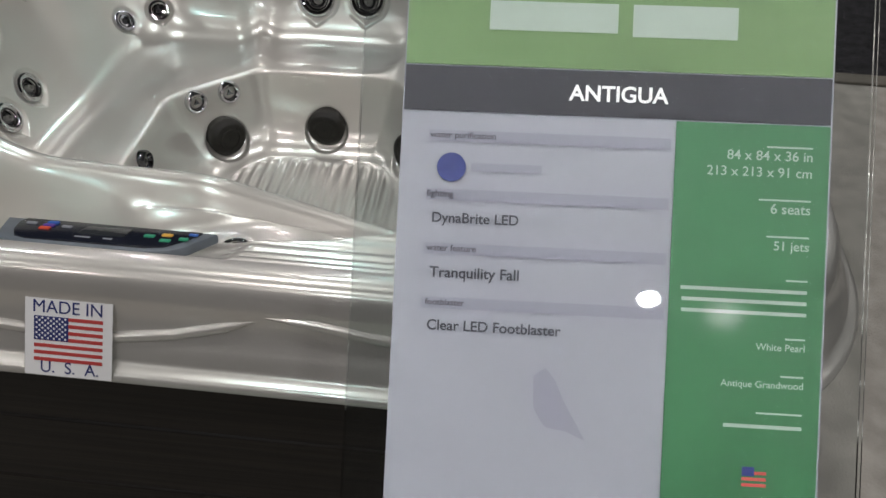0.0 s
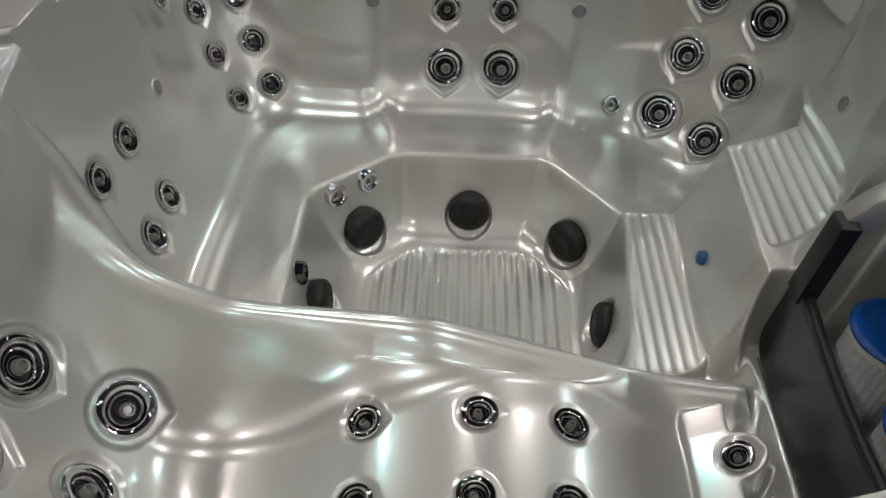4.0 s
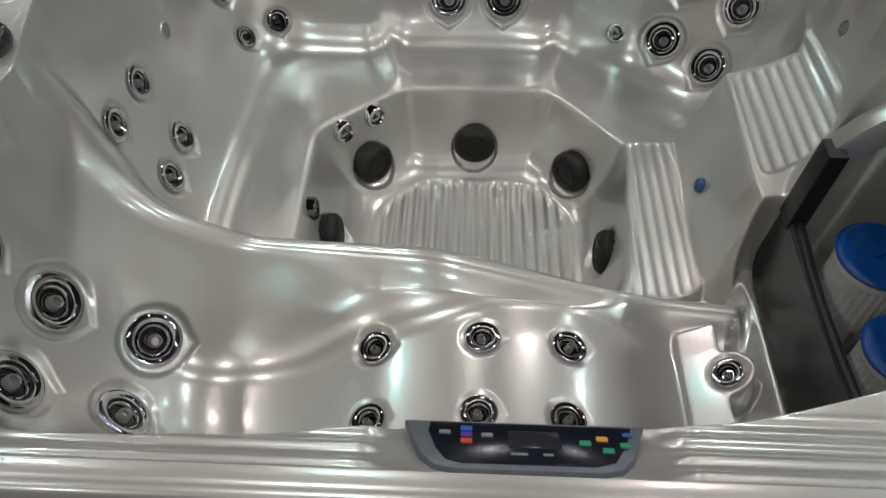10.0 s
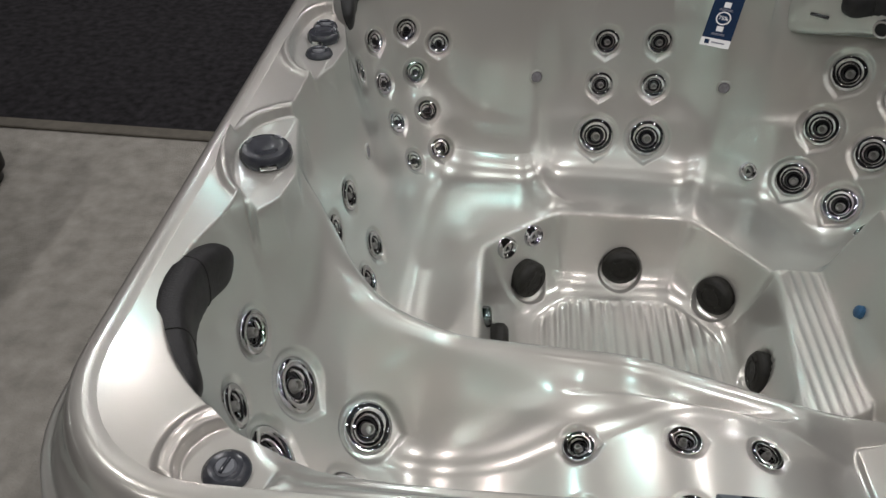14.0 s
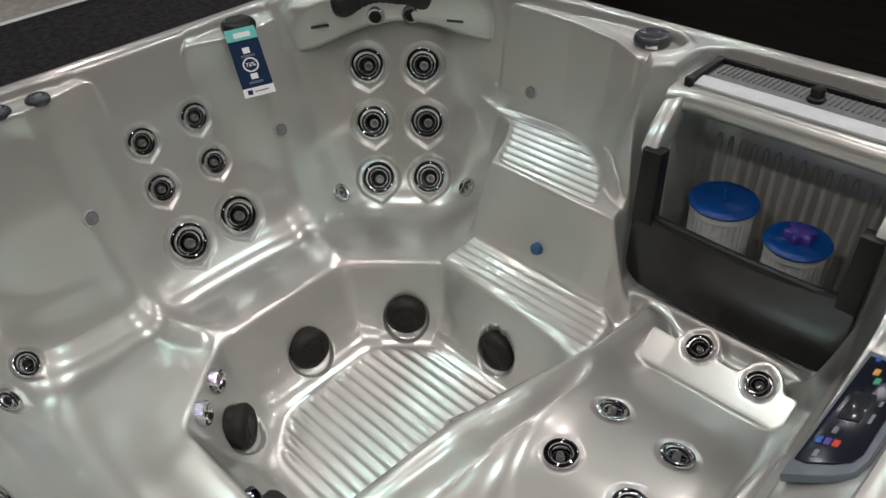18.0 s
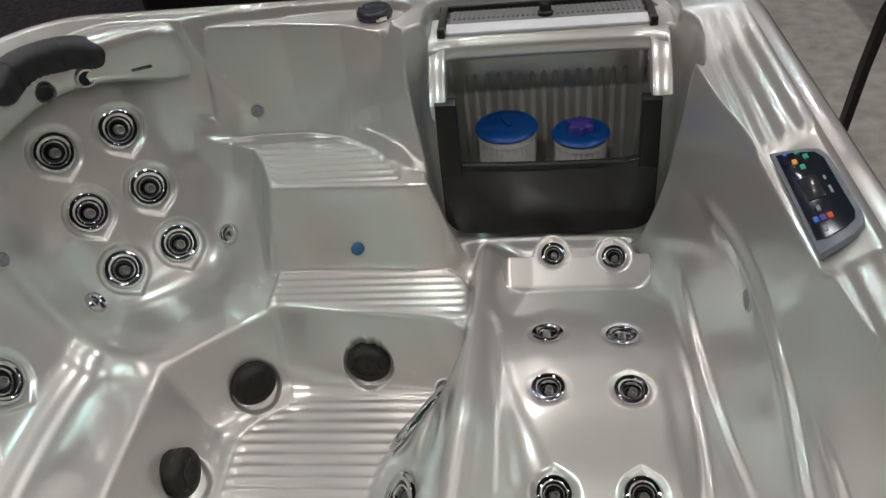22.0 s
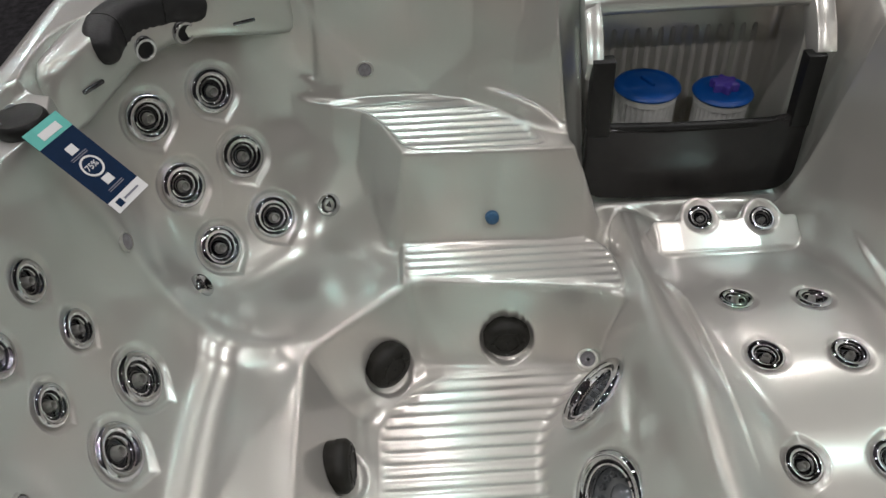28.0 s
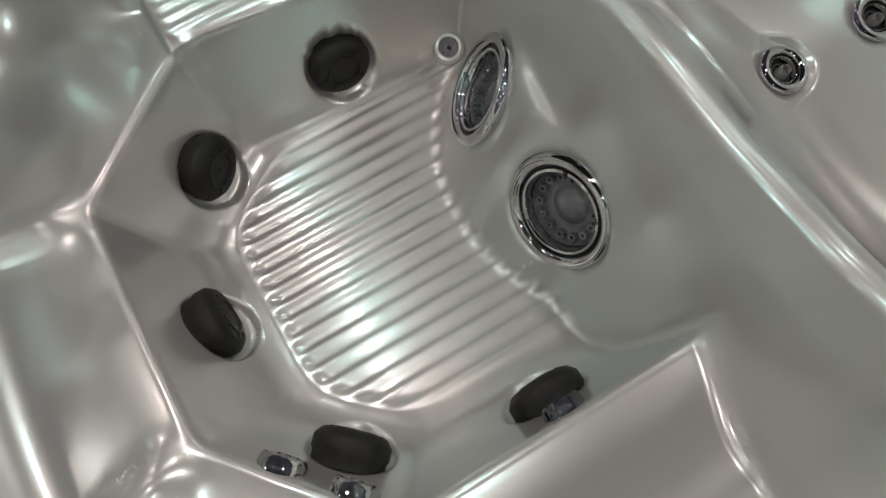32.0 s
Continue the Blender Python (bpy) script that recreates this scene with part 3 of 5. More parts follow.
    z = smin(z, 0.338 + 7.0 * np.maximum(signed(px, py, DOOR_FRONT), 0), 0.045)
    pit = signed(px, py, FILTER_PIT)
    z = np.where(pit < 0.05, np.minimum(z, 0.33 + 14.0 * np.maximum(pit, 0)), z)
    return z


HALF, CORNER = 1.0, 0.215


def axis_steps(low_side, high_side):
    """Grid lines, closer together where the walls are."""
    steps, v = [-1.0], -1.0
    while v < 1.0:
        a = abs(v)
        v += 0.0036 if a < 0.62 else (0.0032 if a < 0.73 else ((low_side if v < 0 else high_side) if a < 0.945 else 0.0026))
        steps.append(min(v, 1.0))
    return np.array(steps)


line_u, line_v = axis_steps(0.0018, 0.0024), axis_steps(0.0014, 0.0018)
gu, gv = np.meshgrid(line_u, line_v, indexing="ij")
reach = np.maximum(np.abs(gu), np.abs(gv))
ang = np.arctan2(gv, gu)


def round_square(a, half, corner):
    """How far the edge of a square with round corners lies from its middle, in the direction a."""
    ca, sa = np.abs(np.cos(a)), np.abs(np.sin(a))
    flat = half / np.maximum(ca, sa)
    k = half - corner
    b = k * (ca + sa)
    arc = b + np.sqrt(np.maximum(b * b - 2 * k * k + corner * corner, 0))
    return np.where(np.minimum(ca, sa) * flat > k, arc, flat)


edge_scale = round_square(ang, HALF, CORNER) * np.maximum(np.abs(np.cos(ang)), np.abs(np.sin(ang)))
blend = reach ** 10
gx, gy = gu * (1 - blend + blend * edge_scale), gv * (1 - blend + blend * edge_scale)


def spread(steps, width):
    """Weights that even out heights over a given width along one axis."""
    w = np.exp(-((steps[:, None] - steps[None, :]) / width) ** 2) * np.gradient(steps)[None, :]
    return w / w.sum(1, keepdims=True)


raw, inside_top = base_height(gx, gy)
soft_walls = spread(line_u, 0.034) @ raw @ spread(line_v, 0.034).T
soft_seats = spread(line_u, 0.085) @ raw @ spread(line_v, 0.085).T
soft_walls += (soft_seats - soft_walls) * step(0.54, 0.37, soft_walls) * np.maximum(step(-0.30, -0.20, gy), step(-0.20, -0.45, gx))
gz = detail_height(raw + (soft_walls - raw) * step(-0.004, -0.045, inside_top), gx, gy)
for _ in range(2):
    gz[1:-1, 1:-1] = 0.5 * gz[1:-1, 1:-1] + 0.125 * (gz[2:, 1:-1] + gz[:-2, 1:-1] + gz[1:-1, 2:] + gz[1:-1, :-2])
gz[0, :], gz[-1, :], gz[:, 0], gz[:, -1] = 0.905, 0.905, 0.905, 0.905


def grid_normals(p):
    n = np.cross(np.gradient(p, axis=0), np.gradient(p, axis=1))
    return n / np.linalg.norm(n, axis=2, keepdims=True)


grid = np.stack([gx, gy, gz], 2)
normals = grid_normals(grid)


def on_shell(x, y, z):
    """The shell's point nearest to a place, and its normal there, evened out over a few centimetres."""
    d = ((grid - (x, y, z)) ** 2).sum(2)
    i, j = np.unravel_index(d.argmin(), d.shape)
    near = d < d[i, j] + 0.0012
    n = normals[near].mean(0)
    return Vector(grid[i, j]), Vector(n).normalized()


# jets: place, ring radius, kind
JETS = [(-0.082, 0.928, 0.671, 0.042, "wide"), (0.090, 0.922, 0.683, 0.042, "wide"), (-0.087, 0.869, 0.539, 0.042, "wide"), (0.092, 0.881, 0.540, 0.042, "wide"),
        (-0.084, 0.815, 0.366, 0.061, "wide"), (0.093, 0.825, 0.370, 0.061, "wide"),
        (0.703, 0.853, 0.645, 0.059, "wide"), (0.835, 0.725, 0.635, 0.059, "wide"), (0.663, 0.808, 0.460, 0.059, "wide"), (0.798, 0.684, 0.449, 0.059, "wide"),
        (0.619, 0.761, 0.274, 0.059, "wide"), (0.741, 0.626, 0.275, 0.059, "wide"),
        (-0.820, 0.103, 0.562, 0.042, "wide"), (-0.814, -0.052, 0.562, 0.042, "wide"), (-0.766, 0.107, 0.383, 0.042, "wide"), (-0.774, -0.024, 0.364, 0.042, "wide"),
        (-0.814, -0.510, 0.509, 0.062, "wide"), (-0.688, -0.475, 0.324, 0.060, "deep"), (-0.900, -0.513, 0.662, 0.046, "wide"), (-0.907, -0.688, 0.636, 0.044, "wide"),
        (-0.813, -0.698, 0.531, 0.062, "wide"), (-0.680, -0.672, 0.360, 0.058, "deep"),
        (-0.205, -0.501, 0.386, 0.037, "deep"), (0.023, -0.499, 0.434, 0.037, "deep"), (0.206, -0.502, 0.412, 0.037, "deep"),
        (-0.203, -0.669, 0.386, 0.037, "deep"), (0.018, -0.669, 0.430, 0.037, "deep"), (0.193, -0.667, 0.413, 0.037, "deep"),
        (0.535, -0.525, 0.362, 0.033, "deep"), (0.522, -0.683, 0.359, 0.033, "deep"),
        (-0.852, 0.762, 0.695, 0.036, "spin"), (-0.757, 0.856, 0.701, 0.036, "spin"), (-0.648, 0.870, 0.652, 0.036, "spin"), (-0.865, 0.605, 0.668, 0.036, "spin"),
        (-0.817, 0.718, 0.566, 0.036, "spin"), (-0.725, 0.823, 0.564, 0.036, "spin"), (-0.770, 0.672, 0.451, 0.036, "spin"), (-0.677, 0.777, 0.442, 0.036, "spin"),
        (-0.713, 0.625, 0.325, 0.036, "spin"), (-0.630, 0.730, 0.320, 0.036, "spin"),
        (-0.395, 0.010, 0.240, 0.032, "plain"), (-0.338, 0.275, 0.257, 0.036, "plain"), (-0.261, 0.352, 0.257, 0.036, "plain"), (0.431, 0.828, 0.253, 0.034, "plain"), (0.794, 0.440, 0.260, 0.034, "plain"),
        (-0.144, -0.172, 0.186, 0.094, "blaster"), (0.117, -0.199, 0.181, 0.094, "blaster")]

SUCTIONS = [(-0.269, 0.284, 0.130), (0.013, 0.378, 0.126), (0.282, 0.281, 0.125), (0.350, -0.011, 0.123), (-0.350, 0.005, 0.135)]

placed = []
for jx, jy, jz, jr, kind in JETS:
    p, n = on_shell(jx, jy, jz)
    if kind == "plain" and jy < 0.40 and jx < 0:
        n = Vector((n.x, n.y, 0.12 * Vector((n.x, n.y)).length)).normalized()
    placed.append((p + n * (0.008 if kind == "plain" else 0.0), n, jr, kind))

# round seats with a drop-shaped tip are pressed into the shell behind the jets
for p, n, jr, kind in placed:
    if kind == "plain":
        continue
    d = grid - np.array(p)
    near = (d ** 2).sum(2) < (3.0 * jr) ** 2
    nn = np.array(n)
    side = np.array((0, 0, -1.0)) if kind in ("wide", "spin") and abs(n.z) < 0.75 else np.array((1.0, 0, 0))
    down = side - nn * (side @ nn)
    down /= np.linalg.norm(down)
    a, b = d[near] @ down, d[near] @ np.cross(nn, down)
    r = np.hypot(a, b)
    # a circle and the point that its tangents meet in
    wide_r, long_r = jr * 1.33, jr * (1.60 if kind != "blaster" else 1.34)
    sn = wide_r / long_r
    cs = math.sqrt(1 - sn * sn)
    past = np.where(a * cs - np.abs(b) * sn > 0, a * sn + np.abs(b) * cs - wide_r, r - wide_r)
    if kind == "blaster":
        past = r - jr * 1.14
    press = step(0.002, -0.012, past)
    off = d[near] @ nn
    hole = 0.020 * step(0.92, 0.66, r / jr) if kind != "blaster" else 0.030 * step(0.86, 0.70, r / jr)
    grid[near] += (press * (-0.0055 - np.clip(off, -0.02, 0.02)) - hole)[:, None] * nn
# shallow round seats behind the drain covers
for x, y, z in SUCTIONS:
    p, n = on_shell(x, y, z)
    d = grid - np.array(p)
    nn = np.array(n)
    off = d @ nn
    r = np.sqrt(np.maximum((d ** 2).sum(2) - off ** 2, 0))
    near = (np.abs(off) < 0.06) & (r < 0.09)
    grid[near] -= (0.015 * step(0.072, 0.066, r[near]))[:, None] * nn
for sweep, proud, wide in SWEEPS:
    sweep = [tuple(on_shell(*(np.array(a) + (np.array(b) - np.array(a)) * k / 4))[0]) for a, b in zip(sweep, sweep[1:]) for k in range(4)]
    sweep = np.array([np.mean(sweep[max(0, i - 3):i + 4], axis=0) for i in range(len(sweep))])
    best = np.full(gx.shape, 1e9)
    for a, b in zip(sweep, sweep[1:]):
        t = np.clip(((grid - a) @ (b - a)) / ((b - a) @ (b - a)), 0, 1)
        best = np.minimum(best, np.linalg.norm(grid - a - t[..., None] * (b - a), axis=2))
    order = np.argsort(sweep[:, 0])
    above = grid[..., 2] > np.interp(grid[..., 0], sweep[order, 0], sweep[order, 2])
    ends = np.minimum(*(np.linalg.norm(grid - sweep[i], axis=2) for i in (0, -1)))
    # a sharp edge above, a slow fade below
    grid += (proud * np.exp(-(best / np.where(above, 0.007, wide)) ** 2) * (1 - np.exp(-(ends / 0.10) ** 2)))[..., None] * normals
normals = grid_normals(grid)

tub = thing("hot_tub", "empty pearl white acrylic hot tub with a dark brown cabinet", "hot tub")
nu, nv = gx.shape
index = np.arange(nu * nv).reshape(nu, nv)
quads = np.stack([index[:-1, :-1], index[1:, :-1], index[1:, 1:], index[:-1, 1:]], 2).reshape(-1, 4)
shell = mesh_object("shell", grid.reshape(-1, 3).tolist(), quads.tolist(), PEARL, tub, "pearl white acrylic shell with moulded seats and ribbed steps", angle=4)

# the rolled lip round the shell
LIP = [(1.0, 0.905), (1.018, 0.909), (1.032, 0.907), (1.042, 0.900), (1.0455, 0.893), (1.049, 0.889), (1.051, 0.882), (1.054, 0.878), (1.056, 0.866), (1.062, 0.848),
       (1.0695, 0.834), (1.078, 0.821), (1.087, 0.811), (1.089, 0.803), (1.094, 0.797), (1.103, 0.793), (1.110, 0.789), (1.112, 0.782), (1.106, 0.776), (1.06, 0.774)]
lip_seg = 240
verts, faces = [], []
for half, z in LIP:
    for k in range(lip_seg):
        a = 2 * math.pi * (k + 0.5) / lip_seg
        r = float(round_square(np.array(a), half, CORNER + (half - 1.0)))
        verts.append((r * math.cos(a), r * math.sin(a), z))
for i in range(len(LIP) - 1):
    for k in range(lip_seg):
        j = (k + 1) % lip_seg
        faces.append((i * lip_seg + k, (i + 1) * lip_seg + k, (i + 1) * lip_seg + j, i * lip_seg + j))
lip_verts, lip_faces = verts, faces
mesh_object("lip", verts, faces, PEARL, tub, "rolled pearl acrylic lip with three ribs", angle=4)

# cabinet of dark boards between curved corner posts
for side in range(4):
    turn = pose(0, 0, 0, 0, 0, 90 * side)
    for k in range(4):
        part("cabinet_panel", box(1.62, 0.03, 0.182, turn @ Matrix.Translation((0, -1.04, 0.125 + 0.185 * k)), 0.004, 1), CABINET, tub)
    arc = [(0.815 + r * math.cos(radians(a)), 0.815 + r * math.sin(radians(a))) for r, span in ((0.235, range(0, 91, 10)), (0.205, range(90, -1, -10))) for a in span]
    part("corner_post", prism(arc, 0.03, 0.772, 0, turn), BLACK, tub)
part("base_pan", prism(rounded(1.03, 1.03, 0.22), 0.002, 0.03), BLACK, tub)


# ---- fittings of the shell ----
def jet(p, n, r, kind):
    m = facing(p, n)
    if kind == "blaster":
        return blaster(m, r)
    cup = part("jet", lathe([(0, -0.018), (r * 0.30, -0.0175), (r * 0.56, -0.014), (r * 0.70, -0.006), (r * 0.9, -0.006), (r * 0.98, -0.009)], 24), CUP, tub)
    cup.matrix_world = m
    if kind == "plain":
        ring = [(r * 0.48, -0.004), (r * 0.55, 0.004), (r * 0.68, 0.0085), (r * 0.84, 0.008), (r * 0.97, 0.002), (r * 1.02, -0.024)]
        part("bezel", lathe(ring, 32), CHROME if r > 0.033 else DARK_CHROME, cup, "polished ring")
        bm = bmesh.new()
        bmesh.ops.create_cone(bm, segments=3, radius1=r * 0.34, radius2=r * 0.26, depth=0.004, cap_ends=True)
        part("nozzle", bm, DARK_CHROME, cup)
        return cup
    # a fat polished ring, rounded like a tyre
    ring = [(r * (0.825 + 0.195 * math.cos(radians(k))), 0.13 * r * math.sin(radians(k)) - 0.001) for k in range(200, -21, -20)]
    part("bezel", lathe(ring, 40), CHROME, cup, "polished chrome ring")
    if kind == "spin":
        part("insert_ring", lathe([(r * 0.26, -0.010), (r * 0.32, -0.0035), (r * 0.50, -0.0020), (r * 0.62, -0.005), (r * 0.65, -0.014)], 28), CHROME, cup, "turning smoked chrome face")
        bm = bmesh.new()
        bmesh.ops.create_cone(bm, segments=3, radius1=r * 0.40, radius2=r * 0.34, depth=0.005, cap_ends=True, matrix=pose(0, 0, -0.0045, 0, 0, 30 + 40 * (int(r * 1e4 + p.x * 1e3) % 3)))
        part("nozzle", bm, CUP, cup, "three-cornered black outlet")
        arc_pts = [(r * 0.47 * math.cos(radians(v)), r * 0.47 * math.sin(radians(v)), -0.0025) for v in range(200, 321, 15)]
        part("vane", tube(arc_pts, r * 0.035, 6), CUP, cup)
        return cup
    part("insert_ring", lathe([(r * 0.45, -0.016), (r * 0.46, -0.008), (r * 0.485, -0.004), (r * 0.53, -0.002), (r * 0.575, -0.0035), (r * 0.60, -0.008), (r * 0.605, -0.016)], 32), CHROME, cup, "thin chrome ring")
    part("inner_ring", lathe([(r * 0.28, -0.018), (r * 0.30, -0.012), (r * 0.34, -0.012), (r * 0.36, -0.018)], 24), DARK_CHROME, cup)
    part("nozzle", lathe([(0, -0.010), (r * 0.14, -0.010), (r * 0.155, -0.001), (r * 0.19, 0.001), (r * 0.225, -0.002), (r * 0.27, -0.016)], 16, Matrix.Translation((r * 0.05, -r * 0.07, 0))), NOZZLE, cup, "smoky grey nozzle")
    return cup


def blaster(m, r):
    """A large clear jet: a fat ring of chrome round a sunk smoky dish with short tubes."""
    dish = part("foot_jet", lathe([(0, -0.030), (r * 0.35, -0.029), (r * 0.60, -0.026), (r * 0.70, -0.016), (r * 0.74, 0.0)], 36), SMOKE, tub, "large smoky clear foot jet")
    dish.matrix_world = m
    part("bezel", lathe([(r * (0.965 + 0.125 * math.cos(radians(k))), 0.012 * math.sin(radians(k)) + 0.001) for k in range(200, -31, -23)], 56), CHROME, dish, "fat chrome ring")
    part("groove_ring", lathe([(r * 0.78, 0.001), (r * 0.80, -0.002), (r * 0.84, -0.001), (r * 0.86, 0.001)], 48), CUP, dish)
    part("insert_ring", lathe([(r * 0.70, -0.014), (r * 0.71, 0.002), (r * 0.74, 0.006), (r * 0.785, 0.005), (r * 0.81, -0.003)], 48), CHROME, dish, "thin chrome ring")
    for k in range(14):
        a = 2 * math.pi * k / 14
        tube_m = Matrix.Translation((r * 0.56 * math.cos(a), r * 0.56 * math.sin(a), -0.026))
        part("tube", lathe([(r * 0.040, 0.0), (r * 0.040, 0.011), (r * 0.075, 0.011), (r * 0.075, 0.0)], 10, tube_m), SMOKE, dish)
    part("boss", lathe([(0, -0.013), (r * 0.10, -0.014), (r * 0.24, -0.020), (r * 0.36, -0.029)], 24), SMOKE, dish, "clouded clear boss")
    return dish


for p, n, jr, kind in placed:
    jet(p, n, jr, kind)

for x, y, z in ((-0.308, 0.819, 0.575), (0.312, 0.820, 0.582), (0.931, 0.327, 0.623), (-0.782, 0.290, 0.582), (0.058, -0.883, 0.629)):
    p, n = on_shell(x, y, z)
    lens = part("light_lens", lathe([(0, 0.004), (0.010, 0.0038), (0.017, 0.003), (0.019, -0.002)], 20), LENS, tub, "round grey light lens")
    lens.matrix_world = facing(p, n)
    part("rim_ring", lathe([(0.019, -0.001), (0.0195, 0.004), (0.023, 0.003), (0.025, -0.002)], 20), PEARL, lens)
p, n = on_shell(0.591, 0.008, 0.362)
plug = part("plug", lathe([(0, 0.016), (0.012, 0.0155), (0.017, 0.012), (0.019, 0.0), (0.019, -0.006)], 18), PLUG, tub, "blue rubber plug")
plug.matrix_world = facing(p, n)

for x, y, z in SUCTIONS:
    out = Vector((-x, -y + 0.03, 0.0)).normalized()
    out = Vector((-1, 0, 0.06)) if x > 0.33 else (Vector((1, 0, 0.06)) if x < -0.3 and y < 0.1 else Vector((out.x, out.y, 0.08)))
    cover = part("suction_cover", lathe([(0, 0.0), (0.048, -0.001), (0.052, -0.003), (0.0595, -0.012), (0.0615, -0.015), (0.0615, -0.034), (0.058, -0.040), (0.058, -0.06)], 36), SUCTION, tub, "round black drain cover")
    cover.matrix_world = facing((x, y, z), out)
    part("grille_ring", lathe([(0.029, -0.001), (0.030, 0.0018), (0.0345, 0.0018), (0.0355, -0.001)], 28), SUCTION, cover)
    for k in range(8):
        part("grille_rib", box(0.0035, 0.010, 0.002, pose(0, 0, 0.0, 0, 0, 45 * k) @ Matrix.Translation((0, 0.0395, 0)), 0, 1), SUCTION, cover, smooth=False)
    part("screw", lathe([(0, 0.0015), (0.004, 0.001), (0.005, -0.001)], 10), CUP, cover)

# the drain fitting low in the well, and its pearl collar
drain = part("drain_fitting", lathe([(0, -0.004), (0.014, -0.004), (0.020, 0.001)], 24), LENS, tub, "grey drain fitting in a pearl collar")
drain.matrix_world = facing((0.323, -0.221, 0.074), (-0.45, 0.30, 0.85))
part("hub", lathe([(0, 0.002), (0.004, 0.001), (0.005, -0.004)], 10), CUP, drain)
part("collar", lathe([(0.019, -0.002), (0.021, 0.006), (0.026, 0.007), (0.031, 0.002), (0.034, -0.010), (0.034, -0.04)], 28), PEARL, drain, "raised pearl collar")


# moulded lines that sweep across the lip below the control panel
def lip_half(z):
    zs, hs = [p[1] for p in LIP[3:]], [p[0] for p in LIP[3:]]
    return float(np.interp(z, zs[::-1], hs[::-1]))


for line_points in ([(-0.238, 0.864), (-0.205, 0.850), (-0.17, 0.842), (-0.095, 0.832), (0.01, 0.826), (0.115, 0.825), (0.19, 0.834), (0.255, 0.848), (0.298, 0.860)],
                    [(0.30, 0.866), (0.37, 0.862), (0.44, 0.852), (0.63, 0.835), (0.80, 0.828)],
                    [(-0.24, 0.868), (-0.31, 0.864), (-0.40, 0.853), (-0.60, 0.836), (-0.80, 0.828)]):
    pts = [(x, -lip_half(z) + 0.0015, z) for x, z in line_points]
    part("moulded_line", tube(pts, 0.0075, 12, radii=[0.001] + [0.0075] * (len(pts) - 2) + [0.001]), PEARL, tub)


# ---- filter bay ----
def upright(outline, x0, x1, lean=0.0):
    """An outline of (y, z) pairs, as thick as from x0 to x1, leaning outwards with height."""
    bm = bmesh.new()
    a = [bm.verts.new((x0 + lean * (z - 0.4), y, z)) for y, z in outline]
    b = [bm.verts.new((x1 + lean * (z - 0.4), y, z)) for y, z in outline]
    n = len(outline)
    f = bm.faces.new(a)
    bm.faces.new(b[::-1])
    for k in range(n):
        bm.faces.new((a[k], b[k], b[(k + 1) % n], a[(k + 1) % n]))
    bmesh.ops.recalc_face_normals(bm, faces=bm.faces[:])
    bmesh.ops.bevel(bm, geom=list(f.edges), offset=0.005, segments=2, affect="EDGES", profile=0.5)
    return bm


def arc(cy, cz, r, a0, a1, n=6):
    return [(cy + r * math.cos(radians(a0 + (a1 - a0) * k / n)), cz + r * math.sin(radians(a0 + (a1 - a0) * k / n))) for k in range(n + 1)]


apron = arc(-0.299, 0.422, 0.064, 0, -82) + [(-0.40, 0.352), (-0.52, 0.346), (-0.64, 0.350)] + arc(-0.736, 0.418, 0.064, -98, -180)
apron += [(-0.80, 0.575), (-0.752, 0.575), (-0.70, 0.566), (-0.62, 0.560), (-0.52, 0.557), (-0.42, 0.557), (-0.34, 0.560), (-0.292, 0.566), (-0.235, 0.57)]
door = part("filter_door", upright(apron, 0.640, 0.662, 0.06), DOOR, tub, "glossy charcoal filter door", False)
part("post", upright([(-0.237, 0.752), (-0.235, 0.55), (-0.292, 0.55), (-0.290, 0.752)], 0.634, 0.672, 0.06), BLACK, door, "black upright bar")
part("post", upright([(-0.752, 0.740), (-0.752, 0.55), (-0.80, 0.55), (-0.798, 0.740)], 0.634, 0.672, 0.06), BLACK, door, "black upright bar")
part("crossbar", tube([(0.668 - 0.014 * math.sin(math.pi * k / 12), -0.288 - 0.466 * k / 12, 0.563 + 0.004 * math.sin(math.pi * k / 12) - 0.006 * k / 12) for k in range(13)], 0.012, 10), BLACK, door, "black bowed crossbar")

# the shell's bridge over the bay, and the flanges that run up to it from the door's posts
bridge = [(0.800, 0.822), (0.787, 0.811), (0.777, 0.814), (0.772, 0.826), (0.773, 0.842), (0.779, 0.856), (0.790, 0.865), (0.806, 0.8685), (0.935, 0.8685), (0.935, 0.846)]
bm = bmesh.new()
rows = [[bm.verts.new((x + dx, y, z)) for x, z in bridge] for y, dx in ((-0.224, -0.020), (-0.245, -0.016), (-0.262, -0.008), (-0.285, -0.001), (-0.32, 0.002), (-0.52, 0.005), (-0.72, 0.002), (-0.755, -0.001), (-0.778, -0.008), (-0.795, -0.016), (-0.816, -0.020))]
for a, b in zip(rows, rows[1:]):
    for k in range(len(bridge)):
        j = (k + 1) % len(bridge)
        bm.faces.new((a[k], a[j], b[j], b[k]))
bm.faces.new(rows[0])
bm.faces.new(rows[-1][::-1])
bmesh.ops.recalc_face_normals(bm, faces=bm.faces[:])
part("bay_bridge", bm, PEARL, tub, "pearl bridge over the filter bay", True, 1.0)
